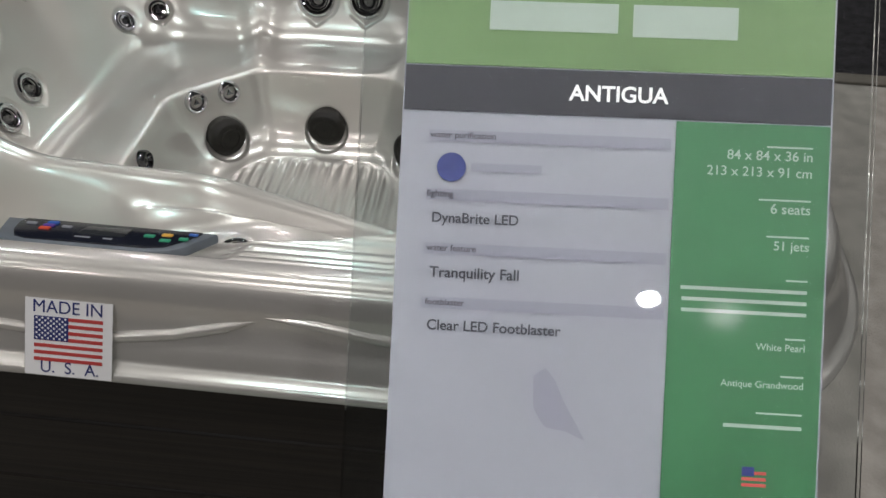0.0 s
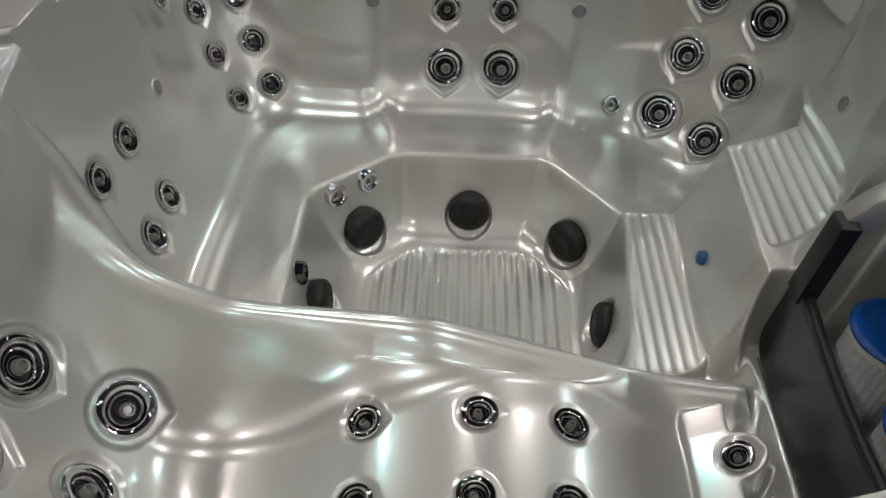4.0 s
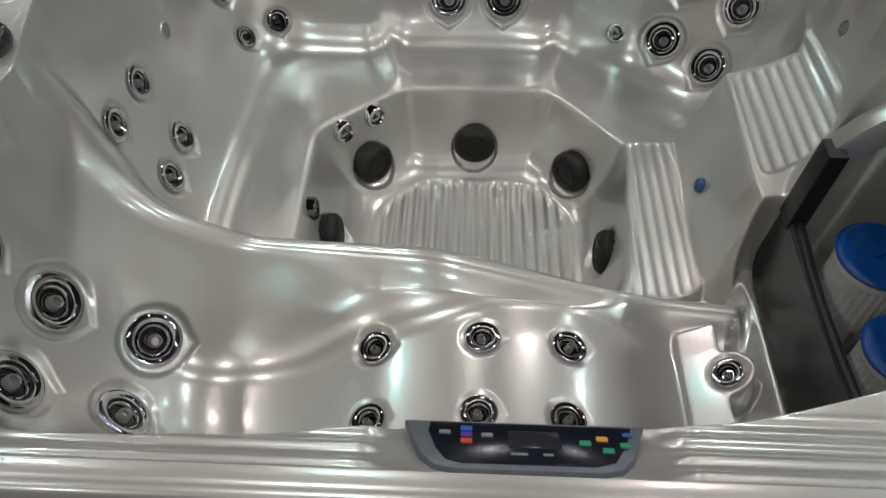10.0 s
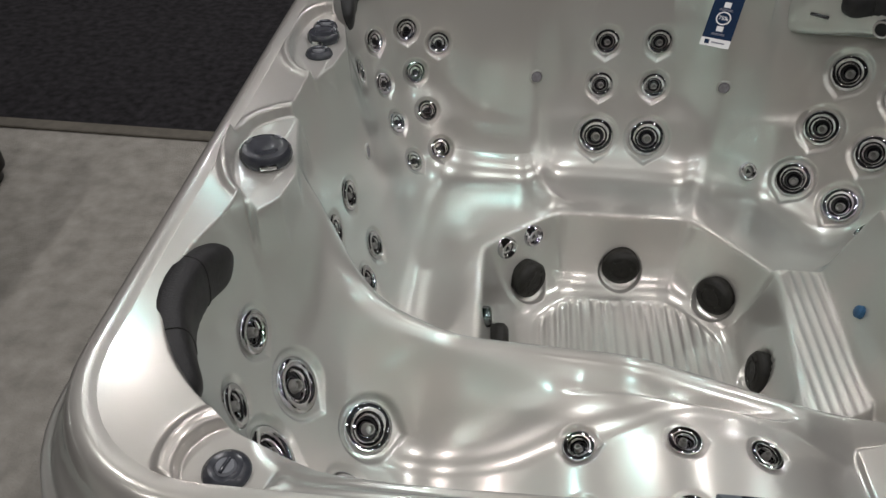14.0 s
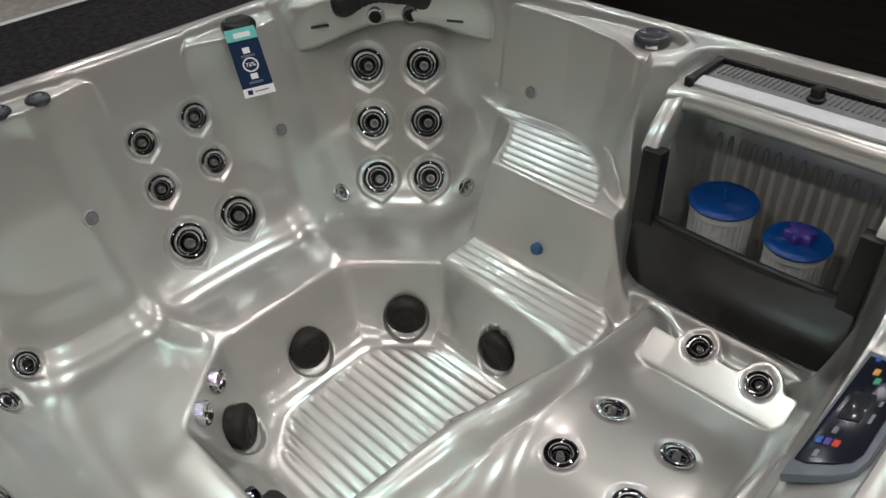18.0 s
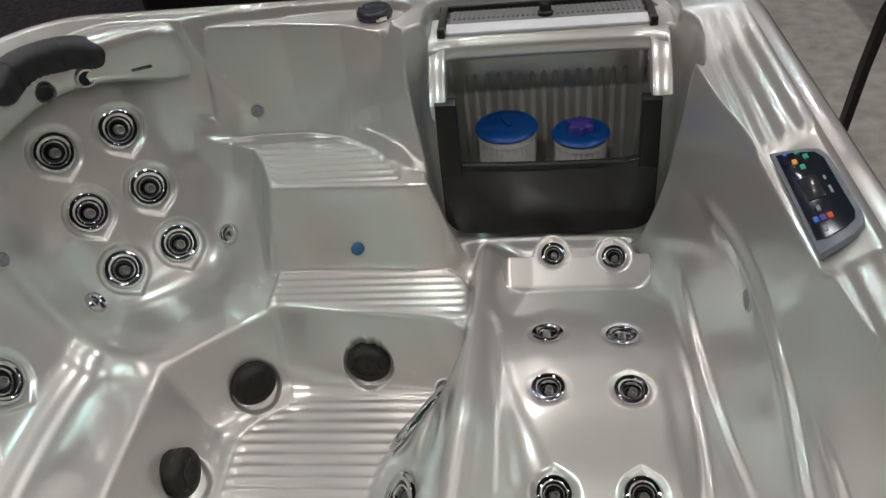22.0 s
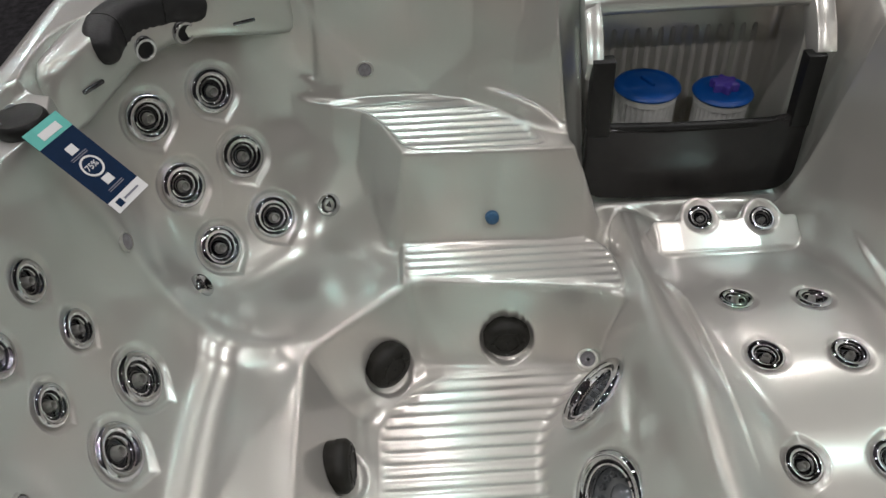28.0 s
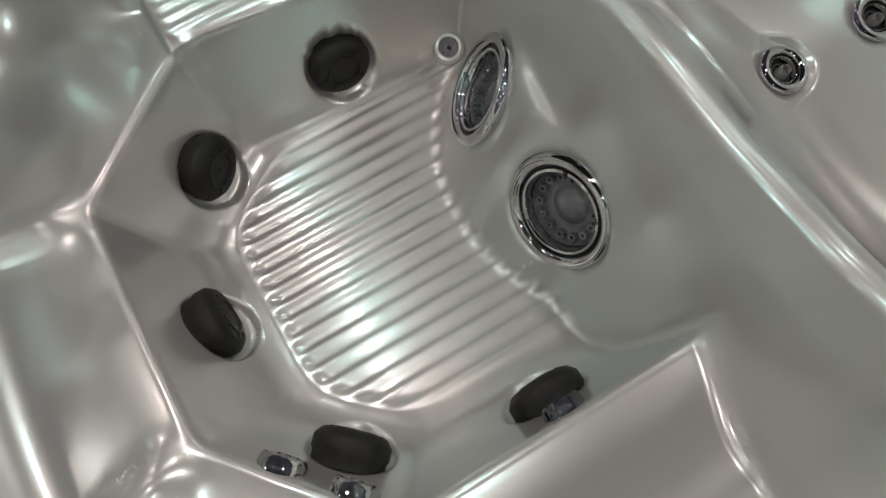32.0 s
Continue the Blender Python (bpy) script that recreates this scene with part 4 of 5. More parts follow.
for y0, y1 in ((-0.222, -0.266), (-0.774, -0.825)):
    side = [(0.690, 0.690), (0.668, 0.744), (0.704, 0.796), (0.742, 0.834), (0.772, 0.856), (0.800, 0.866), (0.830, 0.845), (0.780, 0.770)]
    bm = bmesh.new()
    near, far = [bm.verts.new((x, y0, z)) for x, z in side], [bm.verts.new((x, y1, z)) for x, z in side]
    bm.faces.new(near)
    bm.faces.new(far[::-1])
    for k in range(len(side)):
        j = (k + 1) % len(side)
        bm.faces.new((near[k], far[k], far[j], near[j]))
    bmesh.ops.recalc_face_normals(bm, faces=bm.faces[:])
    bmesh.ops.bevel(bm, geom=[e for e in bm.edges if abs(e.verts[0].co.y - e.verts[1].co.y) < 1e-6], offset=0.008, segments=2, affect="EDGES", profile=0.5)
    part("bay_flange", bm, PEARL, tub, "pearl flange beside the filter bay")
for k in range(15):
    part("flute", lathe([(0.0, 0.03), (0.0085, 0.03), (0.0085, 0.345), (0.005, 0.356), (0.0, 0.360)], 12, pose(0.9325, -0.292 - 0.0322 * k, 0.33, 0, 4.09, 0)), BAY_GREY, tub)

grill = part("skimmer_grill", box(0.10, 0.50, 0.006, Matrix.Translation((0.895, -0.522, 0.8735)), 0.001, 1), CLEAR_GREY, tub, "ribbed clear skimmer grill in a black frame")
part("front_strip", box(0.044, 0.51, 0.010, Matrix.Translation((0.826, -0.522, 0.876)) @ pose(0, 0, 0, 0, -9, 0), 0.003, 2), WHITE_PLASTIC, grill, "frosted white strip")
part("frame_bar", box(0.016, 0.555, 0.016, Matrix.Translation((0.956, -0.52, 0.880)), 0.004, 2), BLACK, grill, "black bar")
for y, s0 in ((-0.256, 1), (-0.786, -1)):
    part("frame_bar", box(0.155, 0.020, 0.016, Matrix.Translation((0.882, y, 0.881)), 0.004, 2), BLACK, grill, "black bar")
    part("frame_end", box(0.020, 0.020, 0.026, Matrix.Translation((0.804, y, 0.878)), 0.004, 2), BLACK, grill)
for k in range(38):
    part("rib", box(0.052, 0.0035, 0.006, Matrix.Translation((0.912, -0.285 - 0.01285 * k, 0.878)), 0, 1), CLEAR_GREY, grill, smooth=False)
latch = part("latch", lathe([(0, 0.034), (0.012, 0.033), (0.016, 0.028), (0.016, 0.012), (0.021, 0.008), (0.021, 0.0)], 18, Matrix.Translation((0.893, -0.523, 0.876))), BLACK, grill, "black turn latch")

for (x, y, z, grip, cr) in ((0.774, -0.411, 0.624, 0, 0.086), (0.762, -0.609, 0.602, 1, 0.078)):
    can = thing("filter_cartridge", "white pleated filter cartridge with a blue lid in the filter bay", "filter", "filters in the bay", at=Matrix.Translation((x, y, 0.331)))
    h = z - 0.331
    seg = 64
    bm = bmesh.new()
    rows = [[bm.verts.new(((cr - 0.012 + 0.003 * (k % 2)) * math.cos(2 * math.pi * k / seg), (cr - 0.012 + 0.003 * (k % 2)) * math.sin(2 * math.pi * k / seg), zz)) for k in range(seg)] for zz in (0.0, h - 0.012)]
    for k in range(seg):
        bm.faces.new((rows[0][k], rows[0][(k + 1) % seg], rows[1][(k + 1) % seg], rows[1][k]))
    part("body", bm, WHITE_FABRIC, can, "white pleated fabric body", True, 0.2)
    part("collar", lathe([(cr - 0.010, h - 0.034), (cr - 0.007, h - 0.033), (cr - 0.007, h - 0.012), (0.0, h - 0.012)], 32), WHITE_FABRIC, can)
    lid = part("lid", lathe([(0, h + 0.002), (cr - 0.030, h + 0.001), (cr - 0.022, h - 0.002), (cr - 0.014, h), (cr - 0.004, h - 0.003), (cr, h - 0.008), (cr - 0.002, h - 0.013), (0, h - 0.013)], 44), BLUE, can, "round blue plastic lid")
    if grip:
        lobes = [((0.031 + 0.0065 * math.cos(6 * a)) * math.cos(a), (0.031 + 0.0065 * math.cos(6 * a)) * math.sin(a)) for a in (2 * math.pi * k / 48 for k in range(48))]
        part("handle", prism(lobes, h - 0.002, h + 0.024, 0.006, None, 3), PURPLE, lid, "lobed violet grip")
    else:
        part("handle", box(0.052, 0.010, 0.012, Matrix.Translation((0.002, 0, h + 0.004)) @ pose(0, 0, 0, 0, 0, 25), 0.003, 2), BLUE, lid)


# ---- knobs ----
def knob(x, y, z, r, big, mat_low, tab_turn=180.0):
    body = part("knob", lathe([(0, 0.30 * r + 0.004), (r * 0.50, 0.30 * r + 0.003), (r * 0.70, 0.30 * r + 0.005), (r * 0.88, 0.30 * r + 0.001), (r * 0.98, 0.17 * r), (r, 0.08 * r), (r * 0.96, 0.0), (r * 0.9, -0.006)] if not big else
                [(0, 0.52 * r), (r * 0.45, 0.50 * r), (r * 0.66, 0.58 * r), (r * 0.86, 0.54 * r), (r * 0.97, 0.40 * r), (r, 0.20 * r), (r * 0.93, 0.02 * r), (r * 0.9, -0.006)], 36), mat_low, tub, "slate grey turning knob")
    body.matrix_world = Matrix.Translation((x, y, z)) @ pose(0, 0, 0, 0, 0, tab_turn)
    if big:
        part("chrome_tab", box(0.036 * r / 0.055, 0.012, 0.013, Matrix.Translation((0, -r * 0.93, 0.20 * r)), 0.004, 2), CHROME, body, "small chrome tab")
        for a in (25, 125):
            pts = [(r * 0.72 * math.cos(radians(a + k * 6)), r * 0.72 * math.sin(radians(a + k * 6)), 0.575 * r + 0.001) for k in range(6)]
            part("inlay", tube(pts, 0.003, 6, radii=[0.001, 0.003, 0.004, 0.004, 0.003, 0.001]), KNOB_TOP, body, "pale crescent inlay")
    else:
        part("cap", lathe([(0, 0.30 * r + 0.0085), (r * 0.36, 0.30 * r + 0.0075), (r * 0.44, 0.30 * r + 0.003)], 28), KNOB_TOP, body, "pale grey cap")
        part("grip", box(r * 0.78, r * 0.16, 0.006, Matrix.Translation((0, 0, 0.30 * r + 0.008)) @ pose(0, 0, 0, 0, 0, 15), 0.002, 2), mat_low, body)
    return body


knob(-0.914, -0.212, 0.880, 0.056, True, KNOB, 20)
knob(0.938, -0.066, 0.880, 0.050, True, KNOB, -60)
knob(-0.915, 0.366, 0.880, 0.044, True, KNOB, -10)
knob(-0.926, 0.440, 0.880, 0.034, False, KNOB)
knob(-0.908, 0.276, 0.880, 0.036, False, KNOB)
knob(-0.391, 0.942, 0.880, 0.032, False, KNOB)
knob(-0.294, 0.938, 0.880, 0.032, False, KNOB)
knob(-0.762, -0.968, 0.884, 0.034, False, KNOB, 60)
knob(0.299, 0.925, 0.880, 0.052, True, BLACK, 0)


# ---- head pillows ----
def cushion(points, half_high, half_thick, name, label, mat=PILLOW, notch=False, seams=(0.3, 0.7)):
    """A padded bar along points, flatter towards the wall, rounded at both ends."""
    pts = [Vector(p) for p in points]
    fine = []
    for i in range(len(pts) - 1):
        p0, p1, p2, p3 = pts[max(i - 1, 0)], pts[i], pts[i + 1], pts[min(i + 2, len(pts) - 1)]
        for k in range(8):
            t = k / 8
            fine.append(0.5 * ((2 * p1) + (p2 - p0) * t + (2 * p0 - 5 * p1 + 4 * p2 - p3) * t * t + (3 * p1 - p0 - 3 * p2 + p3) * t ** 3))
    fine.append(pts[-1])
    bm = bmesh.new()
    rings, n, seg = [], len(fine), 20
    for i, p in enumerate(fine):
        t = (fine[min(i + 1, n - 1)] - fine[max(i - 1, 0)]).normalized()
        side = t.cross(Vector((0, 0, 1))).normalized()
        up = side.cross(t).normalized()
        s = i / (n - 1)
        end = max(0.06, min(1.0, (1 - abs(2 * s - 1) ** 5))) ** 0.5
        rib = 1.0 + 0.05 * (1 if abs(s - 0.5) < 0.16 and i % 2 else 0)
        ring = []
        for k in range(seg):
            a = 2 * math.pi * k / seg
            c, d = math.cos(a), math.sin(a)
            c, d = math.copysign(abs(c) ** 0.7, c), math.copysign(abs(d) ** 0.7, d)
            low = 0.45 if notch and abs(s - 0.5) < 0.22 and d < 0 else 1.0
            ring.append(bm.verts.new(p + side * (c * half_thick * end * rib) + up * (d * half_high * end * low)))
        rings.append(ring)
    seam_rings = [[tuple(v.co) for v in ring] for ring in rings]
    for a, b in zip(rings, rings[1:]):
        for k in range(seg):
            bm.faces.new((a[k], a[(k + 1) % seg], b[(k + 1) % seg], b[k]))
    bm.faces.new(rings[0][::-1])
    bm.faces.new(rings[-1])
    bmesh.ops.recalc_face_normals(bm, faces=bm.faces[:])
    pillow = part(name, bm, mat, tub, label, True, 1.2)
    # a stitched seam round the pad
    for share in seams:
        i = int(share * (n - 1))
        loop = [v.tolist() if hasattr(v, "tolist") else tuple(v) for v in seam_rings[i]]
        part("seam", tube(loop, 0.0016, 6, True), BLACK, pillow)
    return pillow


cushion([(-0.905, 0.625, 0.805), (-0.925, 0.725, 0.845), (-0.890, 0.820, 0.860), (-0.815, 0.885, 0.855), (-0.725, 0.905, 0.825)], 0.060, 0.034, "head_pillow", "curved dark grey head pillow", notch=True)
cushion([(-0.925, -0.475, 0.815), (-0.955, -0.56, 0.845), (-0.955, -0.66, 0.850), (-0.925, -0.745, 0.840), (-0.885, -0.800, 0.800)], 0.058, 0.034, "head_pillow", "curved dark grey head pillow")
cushion([(0.612, 0.866, 0.862), (0.690, 0.886, 0.872), (0.778, 0.854, 0.876), (0.848, 0.780, 0.868), (0.872, 0.690, 0.846)], 0.050, 0.042, "head_pillow", "dark grey head pillow with a waffled middle")

# the housing that carries the corner pillow
HOUSING = [(0.46, 0.99), (0.495, 0.925), (0.60, 0.880), (0.70, 0.845), (0.775, 0.80), (0.825, 0.745), (0.865, 0.66), (0.905, 0.575), (0.94, 0.49), (0.99, 0.48), (0.985, 0.80), (0.80, 0.985)]
bm = bmesh.new()
levels = []
soft = eased(HOUSING, 0.05)
for z, grow in ((0.782, -0.045), (0.782, -0.016), (0.790, -0.003), (0.812, 0.0), (0.850, -0.010), (0.880, -0.024), (0.896, -0.042), (0.901, -0.07)):
    cx, cy = 0.86, 0.86
    levels.append([bm.verts.new((x + (x - cx) / math.hypot(x - cx, y - cy) * grow, y + (y - cy) / math.hypot(x - cx, y - cy) * grow, z - (0.9 - z) * 1.7 * max(0.0, math.hypot(x - 0.79, y - 0.80) - 0.12))) for x, y in soft])
for a, b in zip(levels, levels[1:]):
    for k in range(len(a)):
        bm.faces.new((a[k], a[(k + 1) % len(a)], b[(k + 1) % len(a)], b[k]))
bm.faces.new(levels[0][::-1])
bm.faces.new(levels[-1])
bmesh.ops.remove_doubles(bm, verts=bm.verts[:], dist=0.0008)
bmesh.ops.recalc_face_normals(bm, faces=bm.faces[:])
housing = part("pillow_housing", bm, PEARL, tub, "pearl housing with two neck jets", True, 1.0)
for x, y, z in ((0.734, 0.824, 0.812), (0.822, 0.750, 0.808)):
    neck = part("neck_jet", lathe([(0, 0.004), (0.016, 0.004), (0.020, 0.005)], 20), CUP, housing)
    neck.matrix_world = facing((x, y, z), (-0.68, -0.72, -0.05))
    part("bezel", lathe([(0.018, 0.0), (0.021, 0.007), (0.027, 0.007), (0.031, 0.001), (0.031, -0.012)], 28), CHROME, neck, "chrome ring")
for x, y, z, nx, ny in ((0.889, 0.615, 0.797, -0.9, -0.42), (0.562, 0.893, 0.815, -0.5, -0.86)):
    slot = part("water_slot", box(0.058, 0.010, 0.010, None, 0.003, 2), DARK_CHROME, housing, "thin chrome water slot")
    slot.matrix_world = facing((x, y, z), (nx, ny, 0))


# ---- control panel on the rim ----
PX, PY = Vector((1, 0.005, 0.0)).normalized(), Vector((0, 0.916, -0.40)).normalized()
PN = PX.cross(PY)
panel_pose = Matrix.Translation((0.056, -0.955, 0.872)) @ Matrix((PX, PY, PN)).transposed().to_4x4()


def on_panel(bm):
    bm.transform(panel_pose)
    return bm


panel_edge = [(-0.150, 0.042), (-0.128, -0.018), (-0.112, -0.036), (-0.085, -0.043), (0.080, -0.043), (0.108, -0.036), (0.124, -0.016), (0.146, 0.042)]
face_edge = [(-0.118, 0.036), (-0.120, 0.020), (-0.110, -0.010), (-0.098, -0.028), (-0.080, -0.034), (0.076, -0.034), (0.100, -0.026), (0.118, 0.004), (0.128, 0.034)]
panel = part("control_panel", on_panel(prism(panel_edge, -0.004, 0.009, 0.004)), PANEL_GREY, tub, "slate grey control panel with coloured buttons")
part("face_plate", on_panel(prism(face_edge, 0.008, 0.0115, 0.001)), PANEL_FACE, panel, "dark blue-black face plate")
part("display", on_panel(prism([(x + 0.007, y + 0.006) for x, y in rounded(0.031, 0.0145, 0.003, 3)], 0.0115, 0.0130, 0.0006)), SCREEN, panel, "dark grey display")
for u, v, w, h, m in ((-0.100, 0.016, 0.007, 0.003, KEY_GREY), (-0.074, 0.023, 0.007, 0.004, KEY_BLUE), (-0.074, 0.012, 0.007, 0.004, KEY_VIOLET), (-0.074, 0.001, 0.007, 0.004, KEY_RED),
                      (-0.049, 0.012, 0.007, 0.003, KEY_GREY), (0.068, 0.003, 0.007, 0.004, KEY_GREEN), (0.089, 0.011, 0.007, 0.004, KEY_YELLOW), (0.094, -0.009, 0.007, 0.004, KEY_GREEN),
                      (0.115, 0.001, 0.006, 0.004, KEY_GREEN), (0.121, 0.020, 0.006, 0.003, KEY_BLUE)):
    part("button", on_panel(prism([(x + u, y + v) for x, y in rounded(w, h, 0.0015, 3)], 0.0112, 0.0135, 0.0006)), m, panel)
for u, v, w in ((-0.012, -0.019, 0.020), (0.022, -0.019, 0.012)):
    part("lettering", on_panel(box(w, 0.004, 0.0006, Matrix.Translation((u, v, 0.0118)))), KEY_GREY, panel, smooth=False)


# ---- writing ----
def lettering(body, width, mat, parent, m, right=False, label="", bold=0.0):
    """Raised letters with the built-in font, as wide as given, their lower left (or right) at the pose m."""
    curve = bpy.data.curves.new("lettering", "FONT")
    curve.body, curve.size, curve.extrude, curve.offset = body, 1.0, 0.012, bold
    tmp = new("lettering", curve)
    dep = bpy.context.evaluated_depsgraph_get()
    me = bpy.data.meshes.new_from_object(tmp.evaluated_get(dep))
    bpy.data.objects.remove(tmp)
    xs = [v.co.x for v in me.vertices]
    x0, x1 = min(xs), max(xs)
    k = width / (x1 - x0)
    me.transform(Matrix.Diagonal((k, k, k * 0.6, 1)) @ Matrix.Translation((-(x1 if right else x0), 0, 0)))
    me.transform(m)
    me.materials.clear()
    me.materials.append(mat)
    ob = new("lettering", me)
    ob.parent = parent
    ob["label"] = label or "printed words"
    return ob


# flag sticker on the sloping lip
SX, SY = Vector((1, 0, 0)), Vector((0, 0.585, 0.811)).normalized()
sticker_pose = Matrix.Translation((0.0605, -1.0858, 0.8245)) @ Matrix((SX, SY, SX.cross(SY))).transposed().to_4x4()
sticker = part("sticker", box(0.112, 0.098, 0.0012, sticker_pose @ Matrix.Translation((0, 0.002, 0.001))), STICKER_WHITE, None, "", False)
tagged(sticker, "white sticker with a striped flag on the tub's lip", "sticker")
for k in range(7):
    part("stripe", box(0.088, 0.0044, 0.0006, sticker_pose @ Matrix.Translation((0, 0.0265 - 0.0088 * k, 0.0019))), FLAG_RED, sticker, smooth=False)
part("canton", box(0.044, 0.0305, 0.0008, sticker_pose @ Matrix.Translation((-0.022, 0.0135, 0.0020))), FLAG_BLUE, sticker, smooth=False)
stars = bmesh.new()
for i in range(9):
    for j in range(6 if i % 2 == 0 else 5):
        bmesh.ops.create_circle(stars, cap_ends=True, segments=5, radius=0.0016, matrix=sticker_pose @ Matrix.Translation((-0.0405 + 0.0074 * j + (0.0037 if i % 2 else 0), 0.0265 - 0.0032 * i, 0.0026)))
part("stars", stars, STICKER_WHITE, sticker, smooth=False)
lettering("MADE IN", 0.088, FLAG_BLUE, sticker, sticker_pose @ Matrix.Translation((-0.045, 0.0335, 0.0020)))
lettering("U.  S.  A.", 0.074, FLAG_BLUE, sticker, sticker_pose @ Matrix.Translation((-0.035, -0.0430, 0.0020)))

# ---- sign on a stand ----
RX, UX = Vector((1, 0, 0)), Vector((0, 0.70, 0.714)).normalized()
sign_pose = Matrix.Translation((0.527, -1.256, 1.231)) @ Matrix((RX, UX, RX.cross(UX))).transposed().to_4x4() @ pose(0, 0, 0, 0, 0, 2.2)
sign = thing("sign_stand", "printed data sheet in a clear holder on a black stand", "sign")


def flat(name, a0, a1, b0, b1, z, mat, label="", thick=0.0005):
    return part(name, box(a1 - a0, b1 - b0, thick, sign_pose @ Matrix.Translation(((a0 + a1) / 2, (b0 + b1) / 2, z))), mat, sign, label, False)


pane = flat("holder_pane", -0.052, 0.292, -0.27, 0.215, 0.0025, GLASS, "clear acrylic pane", 0.002)
pane.visible_shadow = False
back = flat("holder_back", -0.052, 0.292, -0.27, 0.215, -0.004, GLASS, "clear acrylic back", 0.003)
back.visible_shadow = False
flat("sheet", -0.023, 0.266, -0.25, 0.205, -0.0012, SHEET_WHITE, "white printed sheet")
flat("header", -0.022, 0.2645, 0.104, 0.204, -0.0004, SIGN_GREEN_PALE, "pale green header")
flat("title_band", -0.022, 0.2645, 0.072, 0.103, -0.0004, SIGN_DARK, "dark slate title band")
flat("data_column", 0.163, 0.2645, -0.249, 0.071, -0.0004, SIGN_GREEN, "green data column")
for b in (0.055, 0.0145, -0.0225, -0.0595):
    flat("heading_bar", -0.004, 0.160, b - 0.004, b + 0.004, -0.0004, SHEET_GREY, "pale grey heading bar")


def word(body, a, b, width, mat, right=False, bold=0.0):
    lettering(body, width, mat, sign, sign_pose @ Matrix.Translation((a, b, 0.0001)), right, bold=bold)


word("ANTIGUA", 0.090, 0.0825, 0.067, STICKER_WHITE, bold=0.02)
for a, b, w, body in ((-0.003, 0.0535, 0.045, "water purification"), (-0.003, 0.0130, 0.018, "lighting"), (-0.002, -0.0240, 0.034, "water feature"), (-0.001, -0.0610, 0.027, "footblaster")):
    word(body, a, b, w, INK, bold=0.012)
for b, w, body in ((-0.0045, 0.059, "DynaBrite LED"), (-0.0420, 0.061, "Tranquility Fall"), (-0.0780, 0.091, "Clear LED Footblaster")):
    word(body, 0.001, b, w, INK, bold=0.016)
for b, w, body in ((0.0470, 0.056, "84 x 84 x 36 in"), (0.0360, 0.069, "213 x 213 x 91 cm"), (0.0115, 0.026, "6 seats"), (-0.0130, 0.023, "51 jets"), (-0.0800, 0.032, "White Pearl"), (-0.1050, 0.054, "Antique Grandwood")):
    word(body, 0.2535, b, w, PRINT_PALE, True, 0.008)
for b, w in ((0.0560, 0.030), (0.0205, 0.034), (-0.004, 0.028), (-0.033, 0.014), (-0.0720, 0.013), (-0.0970, 0.015), (-0.1220, 0.030)):
    flat("print_line", 0.2535 - w, 0.2535, b - 0.0006, b + 0.0006, -0.0001, PRINT_PALE)
for b, w in ((-0.0405, 0.083), (-0.0480, 0.082), (-0.0555, 0.082), (-0.1310, 0.051)):
    flat("print_line", 0.2535 - w, 0.2535, b - 0.0012, b + 0.0012, -0.0001, PRINT_PALE)
for a0, a1, b0, b1 in ((0.034, 0.121, 0.129, 0.149), (0.131, 0.201, 0.127, 0.149)):
    flat("logo_bar", a0, a1, b0, b1, -0.0001, PRINT_PALE, "plain white bar")
part("emblem", lathe([(0, 0.0006), (0.0100, 0.0006), (0.0101, 0.0)], 28, sign_pose @ Matrix.Translation((0.0125, 0.0335, -0.0006))), FLAG_BLUE, sign, "round dark blue emblem", False)
flat("emblem_bar", 0.026, 0.074, 0.0310, 0.0370, -0.0003, SHEET_GREY)
part("printed_leaf", prism([(0.075, -0.105), (0.083, -0.100), (0.090, -0.108), (0.096, -0.122), (0.104, -0.135), (0.112, -0.148), (0.098, -0.142), (0.084, -0.140), (0.076, -0.128)], -0.0009, -0.0007, 0, sign_pose), SHEET_GREY, sign, "pale grey printed leaf", False)
flat("flag_canton", 0.216, 0.224, -0.164, -0.158, -0.0001, FLAG_BLUE)
for k in range(3):
    flat("flag_stripe", 0.216, 0.232, -0.171 + 0.004 * k, -0.169 + 0.004 * k, -0.0002, FLAG_RED)
bm = bmesh.new()
spine = [(0.74, -1.36, 0.012), (0.735, -1.30, 0.20), (0.715, -1.265, 0.42), (0.694, -1.250, 0.607), (0.664, -1.250, 0.79), (0.643, -1.256, 0.93), (0.632, -1.275, 1.015), (0.630, -1.278, 1.16)]
rings = []
for x, y, z in spine:
    rings.append([bm.verts.new((x + dx, y + dy, z)) for dx, dy in ((-0.014, -0.009), (0.014, -0.009), (0.014, 0.009), (-0.014, 0.009))])
for a, b in zip(rings, rings[1:]):
    for k in range(4):
        bm.faces.new((a[k], a[(k + 1) % 4], b[(k + 1) % 4], b[k]))
bm.faces.new(rings[0][::-1])
bm.faces.new(rings[-1])
part("post", bm, BLACK, sign, "curved black post")
part("base", prism([(x + 0.74, y - 1.36) for x, y in rounded(0.16, 0.14, 0.03)], 0.0, 0.012, 0.003), BLACK, sign, "flat black base plate")

# ---- hang tag on the rear knob ----
T0, T1, T2 = Vector((0.229, 0.867, 0.879)), Vector((0.311, 0.832, 0.882)), Vector((0.174, 0.748, 0.761))
TX = (T1 - T0).normalized()
TY = (T0 - T2).normalized()
TN = TX.cross(TY).normalized()
TY = TN.cross(TX)
tag_pose = Matrix.Translation(T2) @ Matrix((TX, TY, TN)).transposed().to_4x4()
TW, TH = 0.088, 0.178
hang_tag = thing("hang_tag", "navy and turquoise cardboard tag hung on a black knob", "tag")


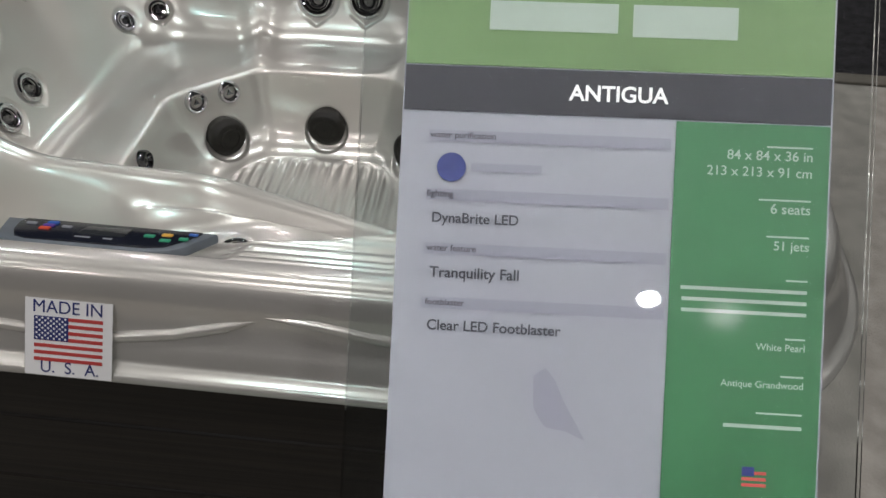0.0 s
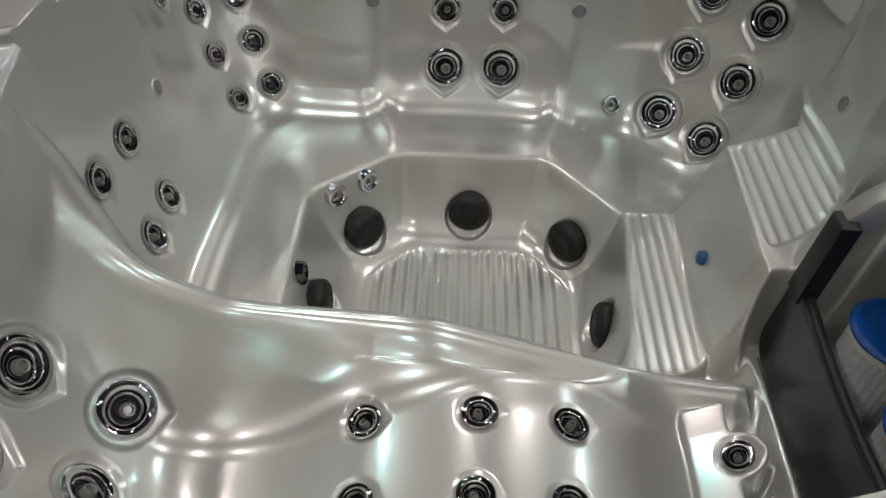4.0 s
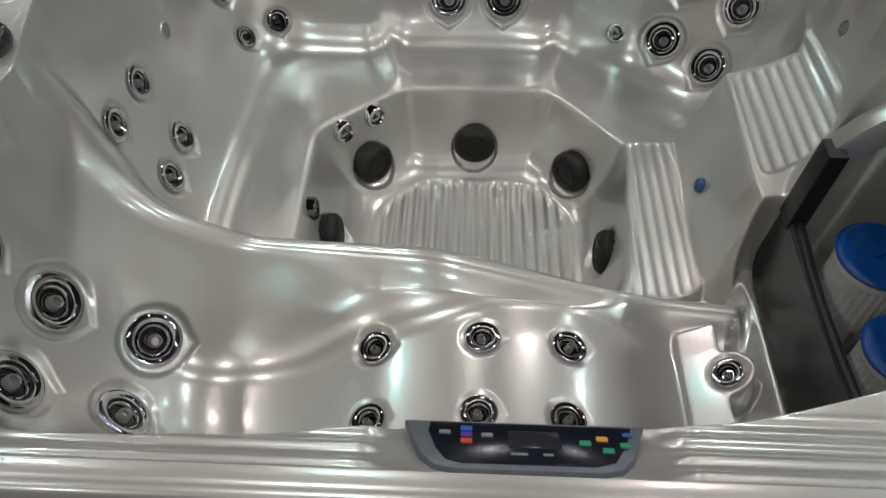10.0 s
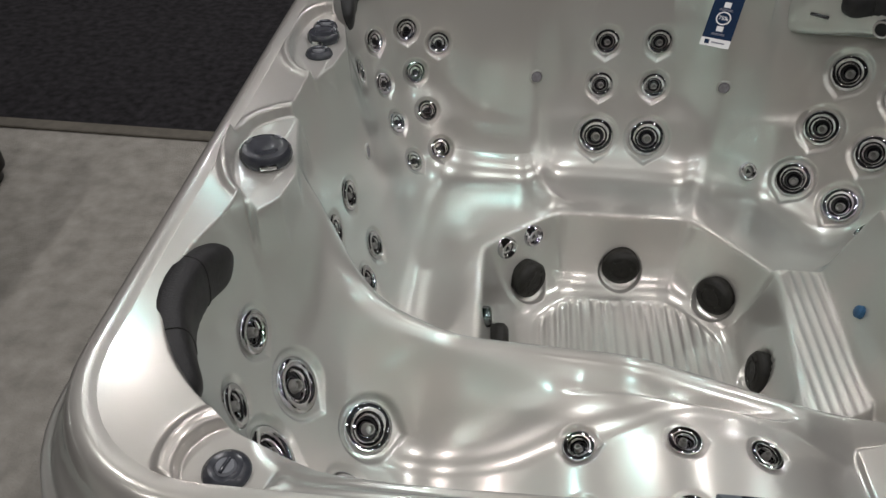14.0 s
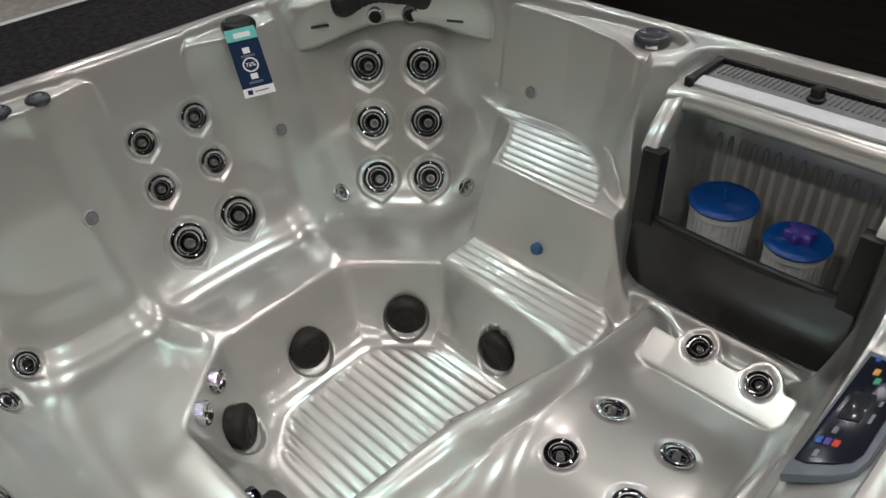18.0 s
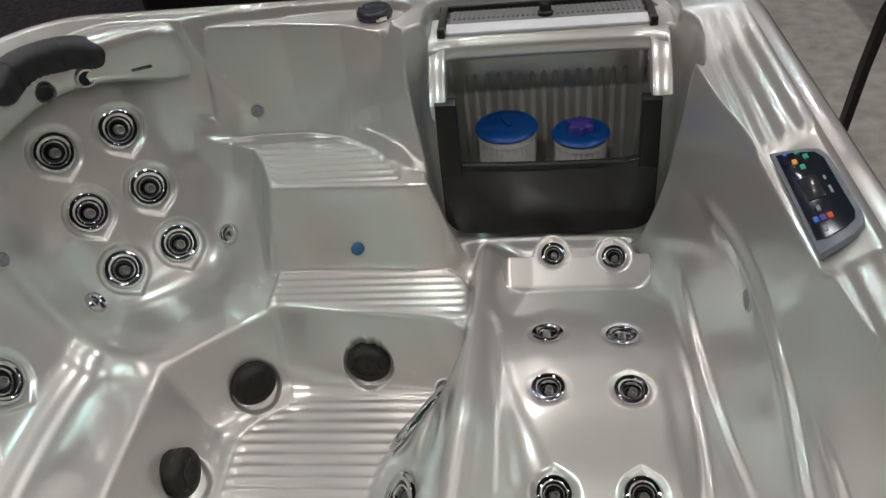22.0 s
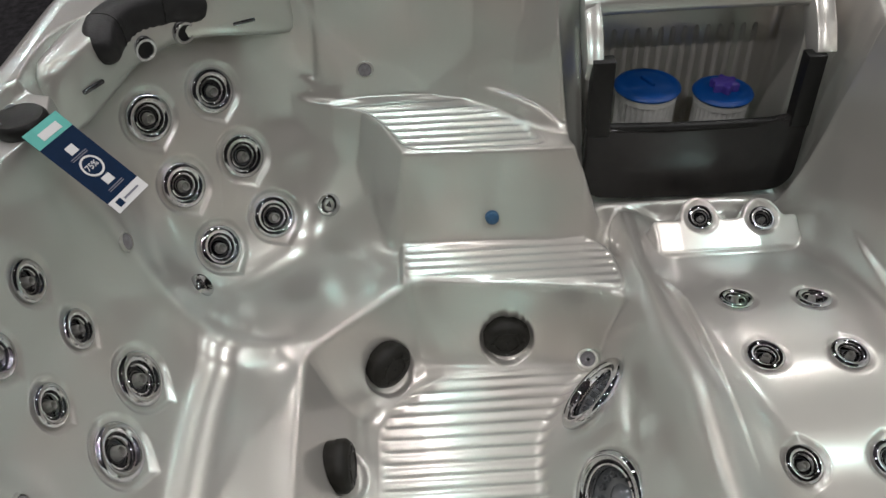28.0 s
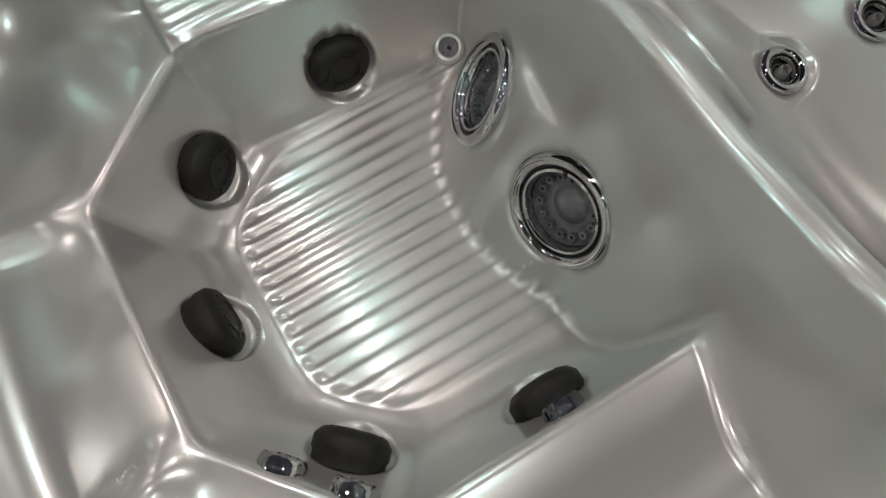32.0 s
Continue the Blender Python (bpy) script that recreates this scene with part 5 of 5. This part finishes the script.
def on_tag(name, a0, a1, b0, b1, z, mat, label=""):
    return part(name, box(a1 - a0, b1 - b0, 0.0008, tag_pose @ Matrix.Translation(((a0 + a1) / 2, (b0 + b1) / 2, z))), mat, hang_tag, label, False)


on_tag("card", 0, TW, 0, TH + 0.034, 0.0, TAG_NAVY, "navy card")
on_tag("head", 0, TW, TH - 0.004, TH + 0.034, 0.0008, TAG_TEAL, "turquoise head")
on_tag("foot", 0, TW, 0, 0.027, 0.0008, STICKER_WHITE, "white foot strip")
on_tag("logo_bar", 0.022, 0.070, TH + 0.004, TH + 0.020, 0.0016, STICKER_WHITE, "plain white bar")
on_tag("icon", 0.034, 0.054, 0.132, 0.150, 0.0008, STICKER_WHITE)
on_tag("icon", 0.034, 0.054, 0.052, 0.069, 0.0008, STICKER_WHITE)
on_tag("icon", 0.012, 0.026, 0.007, 0.021, 0.0016, TAG_NAVY)
on_tag("print_line", 0.032, 0.072, 0.012, 0.016, 0.0016, SHEET_GREY)
for b in (0.122, 0.126, 0.044, 0.040):
    on_tag("print_line", 0.024, 0.064, b - 0.001, b + 0.001, 0.0008, SHEET_GREY)
part("dial", lathe([(0.0185, 0.0), (0.0185, 0.0010), (0.0225, 0.0010), (0.0225, 0.0)], 28, tag_pose @ Matrix.Translation((0.044, 0.096, 0.0003))), STICKER_WHITE, hang_tag, "white ring", False)
lettering("75%", 0.028, STICKER_WHITE, hang_tag, tag_pose @ Matrix.Translation((0.030, 0.091, 0.0006)), bold=0.01)


# ---- neighbouring tubs, cables, carpet edge ----
coarse = grid[::7, ::7]
cu, cv = coarse.shape[:2]
cells = np.arange(cu * cv).reshape(cu, cv)
cells = np.stack([cells[:-1, :-1], cells[1:, :-1], cells[1:, 1:], cells[:-1, 1:]], 2).reshape(-1, 4)


def far_mesh(name, verts, faces):
    me = bpy.data.meshes.new(name)
    me.from_pydata(verts, [], faces)
    me.polygons.foreach_set("use_smooth", [True] * len(faces))
    me.materials.append(PEARL)
    return me


far_shell = far_mesh("far_shell", coarse.reshape(-1, 3).tolist(), cells.tolist())
far_lip = far_mesh("far_lip", lip_verts, lip_faces)


def neighbour(x0, x1, y0, y1, mat, label, r=0.22, h=0.80):
    t = thing("hot_tub", label, "hot tub", "display tubs", at=Matrix.Translation(((x0 + x1) / 2, (y0 + y1) / 2, 0.006)))
    hx, hy = (x1 - x0) / 2, (y1 - y0) / 2
    cabinet = prism(rounded(hx - 0.04, hy - 0.04, r), 0.05, h)
    cabinet.normal_update()
    bmesh.ops.delete(cabinet, geom=[f for f in cabinet.faces if f.normal.z > 0.9], context="FACES_ONLY")
    part("cabinet", cabinet, mat, t, "smooth boarded cabinet")
    part("plinth", prism(rounded(hx - 0.055, hy - 0.055, r), 0.0, 0.05), BLACK, t, "black plinth")
    fit_in = Matrix.Diagonal((hx / 1.112, hy / 1.112, 1, 1)) @ Matrix.Translation((0, 0, h + 0.110 - 0.905))
    for name, mesh, words in (("shell", far_shell, "pearl acrylic shell"), ("lip", far_lip, "rolled pearl acrylic lip")):
        ob = new(name, mesh)
        ob.matrix_world = fit_in
        ob.parent = t
        ob["label"] = words
    for k in range(4):
        z = 0.05 + (h - 0.05) * (k + 1) / 4
        for s in (-1, 1):
            part("board_line", box(2 * hx - 2 * r, 0.006, 0.004, Matrix.Translation((0, s * (hy - 0.040), z - 0.01))), BLACK, t, smooth=False)
    return t


neighbour(-2.55, -0.09, 4.78, 6.9, BROWN, "hot tub in a brown wood-grain cabinet beyond the aisle")
neighbour(-5.2, -2.6, 4.78, 6.9, BROWN, "hot tub in a brown wood-grain cabinet beyond the aisle")
neighbour(0.93, 3.43, 4.62, 6.8, DARK_TUB, "hot tub in a black cabinet beyond the aisle")
neighbour(-4.6, -2.30, -1.3, 0.92, DARK_TUB, "hot tub in a black-brown cabinet on light carpet", 0.12)
neighbour(2.55, 4.7, -0.6, 1.55, DARK_TUB, "hot tub in a black cabinet on light carpet", 0.16)
neighbour(1.75, 3.9, -4.4, -2.25, DARK_TUB, "hot tub in a black cabinet on light carpet", 0.16)
tagged(part("trim_carpet_edge", box(28, 0.07, 0.014, Matrix.Translation((0, 1.185, 0.006)), 0.004, 1), EDGE, None, "", False), "brown edging strip between the carpets", "edging", kind="structure")
tagged(part("trim_aisle_edge", box(28, 0.05, 0.012, Matrix.Translation((0, 4.375, 0.006)), 0.004, 1), WHITE_EDGE, None, "", False), "pale edging strip along the aisle", "edging", kind="structure")
tagged(part("tape_mark", box(0.30, 0.045, 0.002, Matrix.Translation((-1.66, 4.20, 0.008)), 0), TAPE_RED, None, "", False), "strip of red tape on the charcoal carpet", "tape")
cable = thing("power_cable", "black power cable with a white plug on the carpet edge", "cable", at=Matrix.Translation((0, 0, 0)))
part("cord", tube([(-0.50, 4.42, 0.018), (-0.40, 4.38, 0.022), (-0.22, 4.44, 0.020), (-0.10, 4.42, 0.022), (0.02, 4.36, 0.020), (0.12, 4.42, 0.016)], 0.010, 8), BLACK, cable)
part("cord", tube([(-0.13, 4.50, 0.016), (-0.13, 4.64, 0.03), (-0.02, 4.75, 0.05), (0.05, 4.95, 0.03)], 0.010, 8), BLACK, cable)
part("plug", box(0.07, 0.05, 0.035, Matrix.Translation((-0.13, 4.47, 0.026)), 0.006, 2), STICKER_WHITE, cable, "white plug box")
